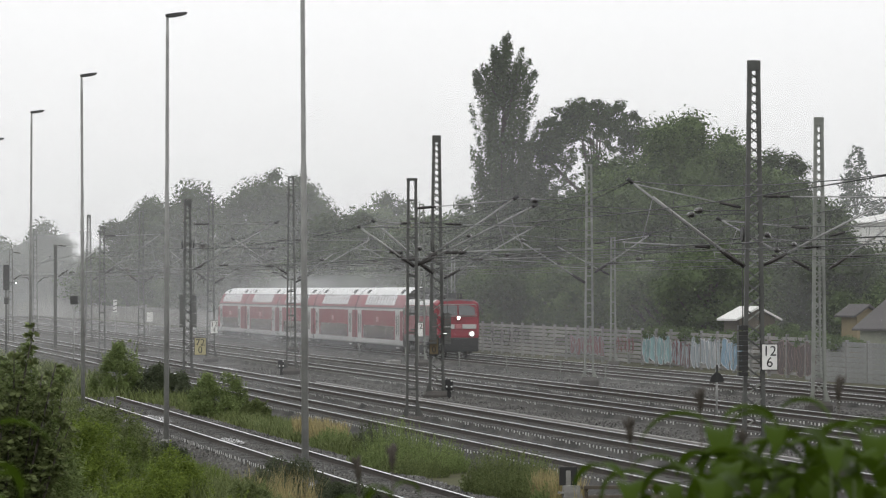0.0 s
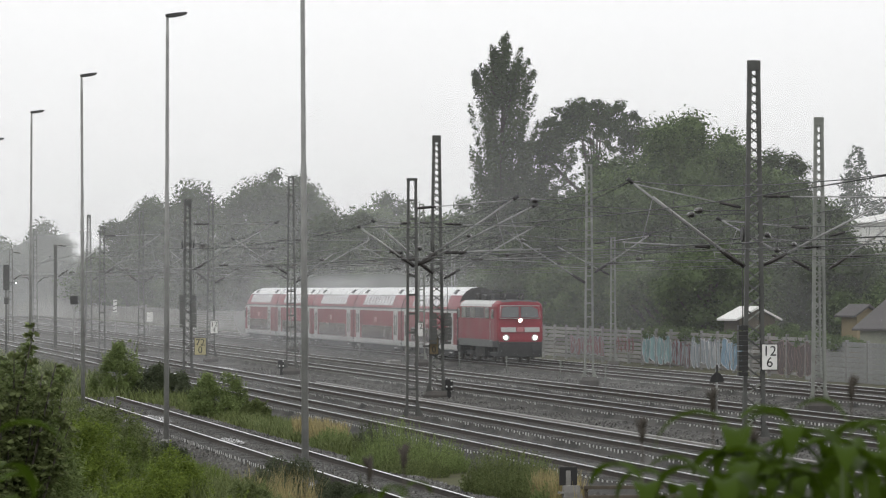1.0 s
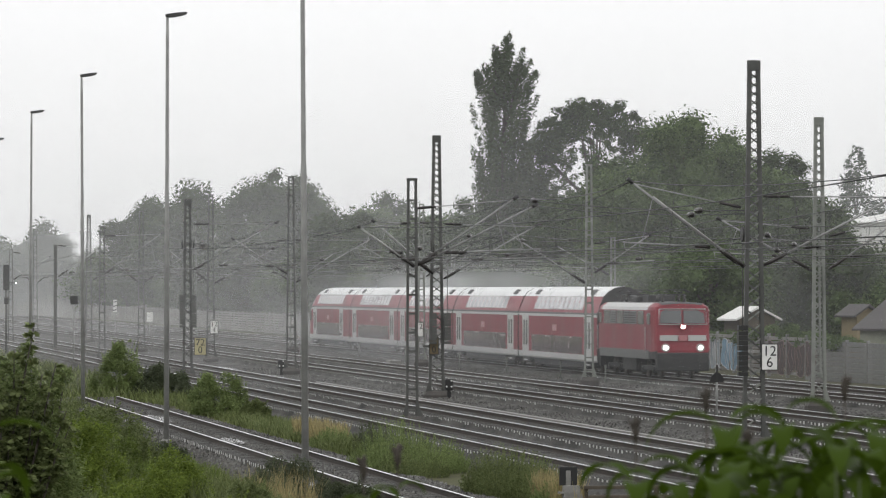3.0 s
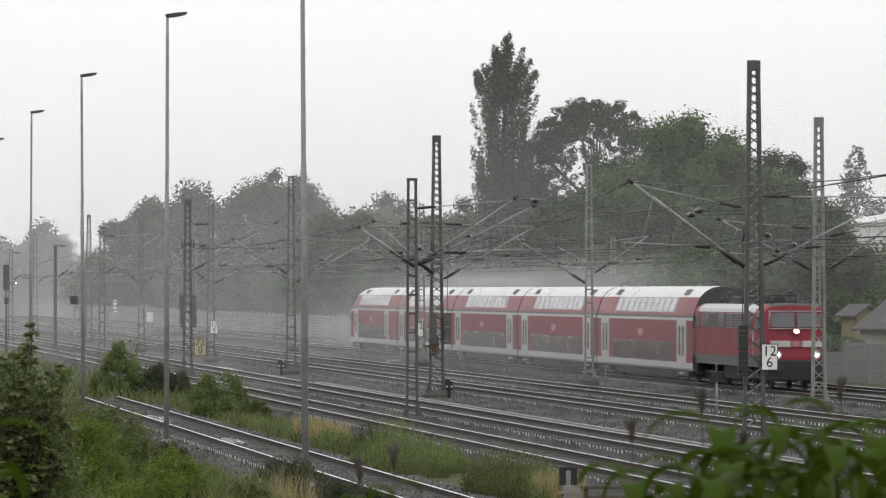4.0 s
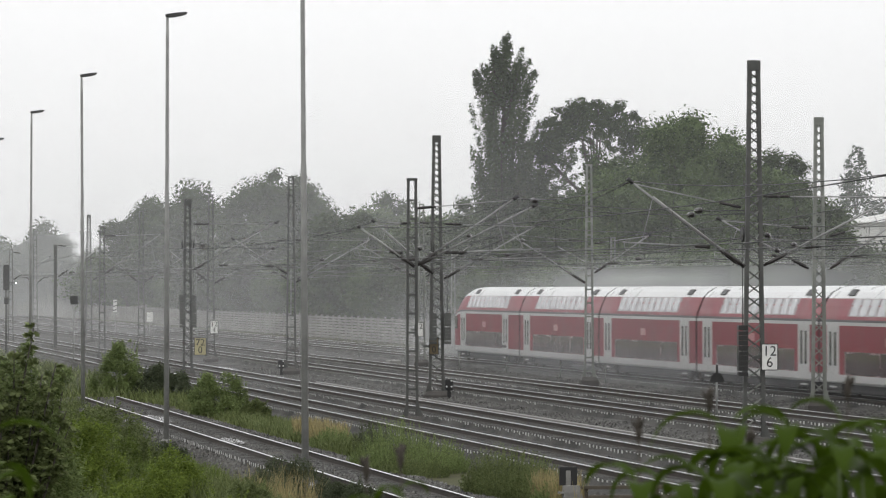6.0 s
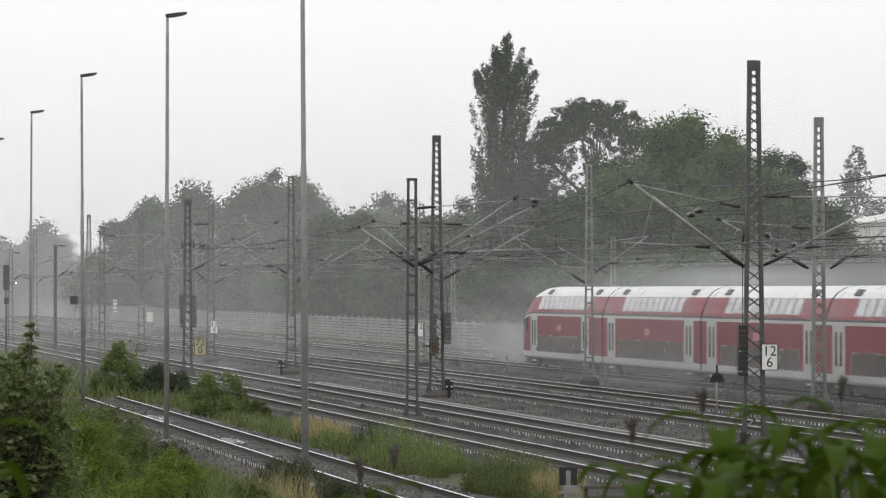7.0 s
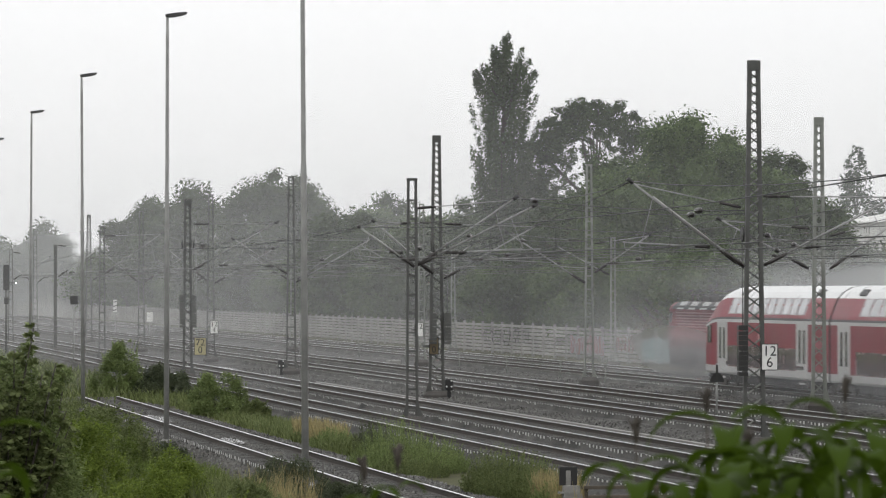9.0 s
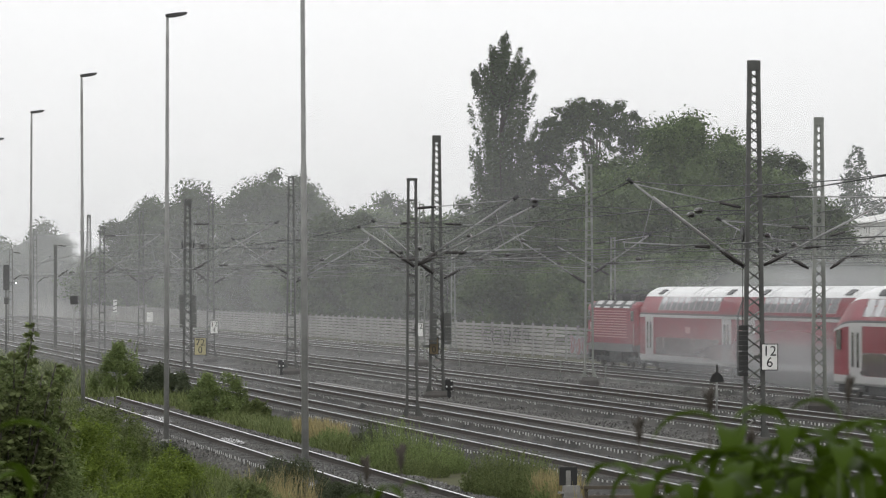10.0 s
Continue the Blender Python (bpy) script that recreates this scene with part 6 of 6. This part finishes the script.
# ---- signs, signals and small trackside things ----
def digits(text, size, parent, m, mat):
    cu = bpy.data.curves.new("numeral", "FONT")
    cu.body, cu.size, cu.extrude, cu.align_x, cu.align_y = text, size, 0.004, "CENTER", "CENTER"
    cu.materials.append(mat)
    ob = new("numeral", cu)
    ob.parent = parent
    ob.matrix_local = m
    return ob


def km_sign(x, y, z, w, h, top, low, plate, tilt=0.0, clip=True):
    t = thing("distance_sign", "rectangular trackside distance sign with black numerals", "sign", "distance signs", m=pose(x, y, z, 0, 0, tilt))
    bm = bmesh.new()
    box(bm, -w / 2, w / 2, -0.015, 0.015, -h / 2, h / 2, 0, 0.012)
    part("plate", bm, plate, t)
    bm = bmesh.new()
    for a, b, c, d in ((-w / 2 - 0.02, w / 2 + 0.02, h / 2 - 0.005, h / 2 + 0.02), (-w / 2 - 0.02, w / 2 + 0.02, -h / 2 - 0.02, -h / 2 + 0.005), (-w / 2 - 0.02, -w / 2 + 0.005, -h / 2, h / 2), (w / 2 - 0.005, w / 2 + 0.02, -h / 2, h / 2)):
        box(bm, a, b, -0.022, 0.022, c, d)
    part("rim", bm, BLACK, t, "thin black rim")
    bm = bmesh.new()
    box(bm, -0.5, 0.0, 0.018, 0.05, -0.05, 0.05)
    part("bracket", bm, MAST, t)
    digits(top, h * 0.56, t, pose(0, -0.024, h * 0.22, 90), BLACK)
    digits(low, h * 0.56, t, pose(0, -0.024, -h * 0.22, 90), BLACK)


km_sign(31.88, 149.8, 2.34, 0.5, 0.80, "12", "6", SIGN_WHITE)
km_sign(24.72, 266.0, 1.35, 0.62, 0.92, "72", "0", SIGN_YELLOW)
km_sign(30.85, 217.8, 1.9, 0.4, 0.72, "", "0", SIGN_BROWN)
km_sign(31.3, 326.7, 1.95, 0.5, 0.85, "12", "4", SIGN_WHITE)
km_sign(42.0, 303.2, 1.95, 0.5, 0.85, "12", "", SIGN_WHITE)


def board_signal(x, y, z, w, h, mat, bars, label):
    t = thing("trackside_board", label, "signal board", "trackside boards", m=pose(x, y, -0.3))
    bm = bmesh.new()
    tube(bm, [(0, 0, -0.3), (0, 0, z + 0.3)], 0.035, 8)
    part("post", bm, GALV, t)
    bm = bmesh.new()
    box(bm, -w / 2, w / 2, -0.07, -0.04, z + 0.3 - h / 2, z + 0.3 + h / 2, 0, 0.008)
    bd = part("board", bm, mat, t)
    for k in range(bars):
        bm = bmesh.new()
        q = z + 0.3 - h / 2 + h * (k + 0.5) / bars
        loft(bm, [[(-w / 2, yy, q - 0.09), (w / 2, yy, q + 0.01), (w / 2, yy, q + 0.1), (-w / 2, yy, q)] for yy in (-0.078, -0.072)])
        part("bar", bm, BLACK, bd)


board_signal(38.0 - 2.6, 470, 2.9, 0.35, 1.2, SIGN_WHITE, 3, "tall white board with slanting black bars")
board_signal(36.3, 440, 2.0, 0.55, 0.85, SIGN_WHITE, 0, "small white board on a post")
board_signal(20.8, 311, 3.8, 0.5, 0.55, DARK, 0, "square dark board on a slim post")


def main_signal(x, y):
    t = thing("light_signal", "tall dark light signal beside the tracks", "railway signal", m=pose(x, y, 0.1))
    bm = bmesh.new()
    tube(bm, [(0, 0, -0.7), (0, 0, 5.2)], 0.09, 8)
    part("post", bm, MAST, t)
    for z0, z1, w in ((4.35, 6.25, 0.24), (3.3, 3.8, 0.18)):
        bm = bmesh.new()
        box(bm, -w, w, -0.1, 0.1, z0, z1, 0, 0.04)
        part("signal_head", bm, DARK, t)
    bm = bmesh.new()
    tube(bm, [(0.75, -0.12, 4.9), (0.75, -0.2, 4.9)], 0.09, 10)
    tube(bm, [(0.1, 0, 4.9), (0.75, -0.05, 4.9)], 0.03, 6)
    part("lamp_bracket", bm, DARK, t)
    bm = bmesh.new()
    tube(bm, [(0.75, -0.2, 4.9), (0.75, -0.22, 4.9)], 0.05, 10)
    part("lens", bm, BEAM, t, "small lit white lens")


main_signal(19.4, 366)


def half_disc(x, y):
    t = thing("shunting_board", "black half-round board on a white post", "signal board", "trackside boards", m=pose(x, y, -0.35))
    bm = bmesh.new()
    tube(bm, [(0, 0, -0.2), (0, 0, 2.05)], 0.04, 8)
    part("post", bm, GALV, t)
    bm = bmesh.new()
    pts = [(0.27 * math.cos(a), 1.35 + 0.36 * math.sin(a)) for a in np.linspace(0, math.pi, 14)]
    loft(bm, [[(px, yy, pz) for px, pz in pts] for yy in (-0.06, -0.03)])
    bmesh.ops.recalc_face_normals(bm, faces=bm.faces)
    part("board", bm, BLACK, t)
    bm = bmesh.new()
    box(bm, -0.04, 0.04, -0.07, -0.062, 1.4, 2.0)
    part("stripe", bm, DARK, t)


half_disc(35.95, 178.4)


def dwarf_signal():
    t = thing("dwarf_signal", "low concrete signal post with a dark square plate", "signal", m=pose(18.05, 106.2, -0.5))
    bm = bmesh.new()
    box(bm, -0.12, 0.18, -0.1, 0.1, -0.3, 0.62, 0, 0.02)
    part("post", bm, CONC, t)
    bm = bmesh.new()
    box(bm, -0.2, 0.2, -0.03, 0.03, 0.62, 1.03, 0, 0.01)
    part("plate", bm, BLACK, t)
    bm = bmesh.new()
    box(bm, -0.06, 0.05, -0.05, -0.032, 0.60, 0.95, 0, 0.005)
    part("stripe", bm, CONC, t, "upright pale grey stripe")
    bm = bmesh.new()
    loft(bm, [[(0.1, yy, 0.62), (0.24, yy, 0.62), (0.5, yy, -0.3), (0.34, yy, -0.3)] for yy in (-0.09, 0.05)])
    bmesh.ops.recalc_face_normals(bm, faces=bm.faces)
    part("strut", bm, CONC, t)
    for k in range(2):
        bm = bmesh.new()
        box(bm, -0.22 + 0.0 * k, 0.2, -0.12, 0.12, 0.44 - 0.16 * k, 0.48 - 0.16 * k)
        part("ledge", bm, CONC, t)


dwarf_signal()
for k, (z, l) in enumerate(((0.16, 1.9), (0.0, 2.3))):
    bm = bmesh.new()
    box(bm, 0, l, -0.05, 0.05, -0.04, 0.04, 0, 0.01)
    box(bm, 0.1, 0.2, 0.0, 0.1, -0.5, 0.04)
    box(bm, l - 0.2, l - 0.1, 0.0, 0.1, -0.5, 0.04)
    tagged(part("timber_rail", bm, TIMBER, None, m=pose(18.35, 106.5 - k * 1.2, z - 0.1)), "old brown timber rail on short posts", "timber", "timber rails")


def ground_signal(x, y):
    t = thing("ground_signal", "small black shunting signal with white lamps", "signal", m=pose(x, y, -0.25))
    bm = bmesh.new()
    box(bm, -0.18, 0.2, -0.12, 0.12, 0.2, 0.7, 0, 0.06)
    box(bm, -0.08, 0.08, -0.08, 0.08, -0.2, 0.25)
    part("case", bm, BLACK, t)
    for a, b in ((-0.12, 0.35), (0.1, 0.62), (0.1, 0.35)):
        bm = bmesh.new()
        tube(bm, [(a, -0.11, b), (a, -0.15, b)], 0.038, 10)
        part("lamp", bm, SIGN_WHITE, t)


ground_signal(31.35, 216.5)
ground_signal(30.4, 277)


def cable_post(x, y):
    t = thing("marker_post", "short thin trackside marker post", "post", "marker posts", m=pose(x, y, -0.4))
    bm = bmesh.new()
    tube(bm, [(0, 0, -0.1), (0, 0, 0.95)], 0.03, 6)
    part("post", bm, MAST_PALE, t)
    bm = bmesh.new()
    box(bm, -0.06, 0.06, -0.04, -0.02, 0.8, 0.98)
    part("cap", bm, MAST_PALE, t)


for y in (248, 262, 281, 300, 325, 350):
    cable_post(44.1, y)
bm = bmesh.new()
box(bm, -0.09, 0.09, 0, 120, 0, 0.14, 0, 0.01)
tagged(part("cable_trough", bm, CONC, None, m=pose(28.75, 125, -0.34)), "long pale concrete cable trough beside the track", "cable trough")
bm = bmesh.new()
box(bm, -0.35, 0.35, -1.4, 1.4, -0.1, 0.12, 0, 0.03)
tagged(part("concrete_slab", bm, CONC, None, m=pose(37.0 + 5.3, 318, -0.3)), "pale concrete slab lying between the tracks", "slab")
# ---- rain haze put into flat see-through sheets, and the spray that the trains drag along ----
def sheet_mesh(name, pts):
    bm = bmesh.new()
    bm.faces.new([bm.verts.new(p) for p in pts])
    return bm


# distance haze is put into five upright, part-clear sheets across the tracks
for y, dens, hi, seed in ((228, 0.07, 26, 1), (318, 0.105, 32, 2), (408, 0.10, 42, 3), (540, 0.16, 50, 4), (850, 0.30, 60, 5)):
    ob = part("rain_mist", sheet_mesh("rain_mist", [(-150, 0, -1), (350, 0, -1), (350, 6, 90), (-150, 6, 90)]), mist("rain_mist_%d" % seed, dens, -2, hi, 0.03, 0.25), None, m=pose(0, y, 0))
    tagged(ob, "flat see-through sheet standing in for rain haze over the tracks", "mist", "rain mist", kind="stuff")


def spray(length, height, dens, patch, seed, z0=-0.3):
    return part("train_spray", sheet_mesh("train_spray", [(0, 0, 0), (0, length, 0), (0, length, height), (0, 0, height)]), mist("train_spray_%d" % seed, dens, 0.0, height * 1.3, patch, 0.6, True, 1.3), None)


def sprays(store, x, items, tag):
    for i, (dy, ln, ht, de, xo, z) in enumerate(items):
        ob = tagged(spray(ln, ht, de, 0.12, tag * 10 + i), "drifting white spray thrown up by the train", "spray", "train spray", kind="stuff")
        store.append((ob, x + xo, dy, z))


sprays(SPRAY1, 46.1, ((-5, 195, 4.2, 0.85, 0.6, 3.0), (112, 110, 9.0, 0.5, 0.9, -2.6), (10, 180, 3.4, 0.45, -1.9, -1.3), (0, 190, 9.0, 0.14, -2.3, -2.0)), 1)
sprays(SPRAY2, 50.1, ((-125, 155, 6.0, 0.5, -1.8, -1.6), (-115, 135, 5.0, 0.65, 0.6, 2.6)), 2)
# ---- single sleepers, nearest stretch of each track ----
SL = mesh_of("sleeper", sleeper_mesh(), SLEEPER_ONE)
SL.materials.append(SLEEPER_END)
# end faces take the paler concrete, all other faces the darker one
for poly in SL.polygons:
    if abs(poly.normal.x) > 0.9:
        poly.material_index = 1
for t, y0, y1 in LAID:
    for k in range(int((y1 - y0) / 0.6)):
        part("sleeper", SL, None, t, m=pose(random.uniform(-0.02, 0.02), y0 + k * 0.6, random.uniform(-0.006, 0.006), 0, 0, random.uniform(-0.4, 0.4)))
motions()
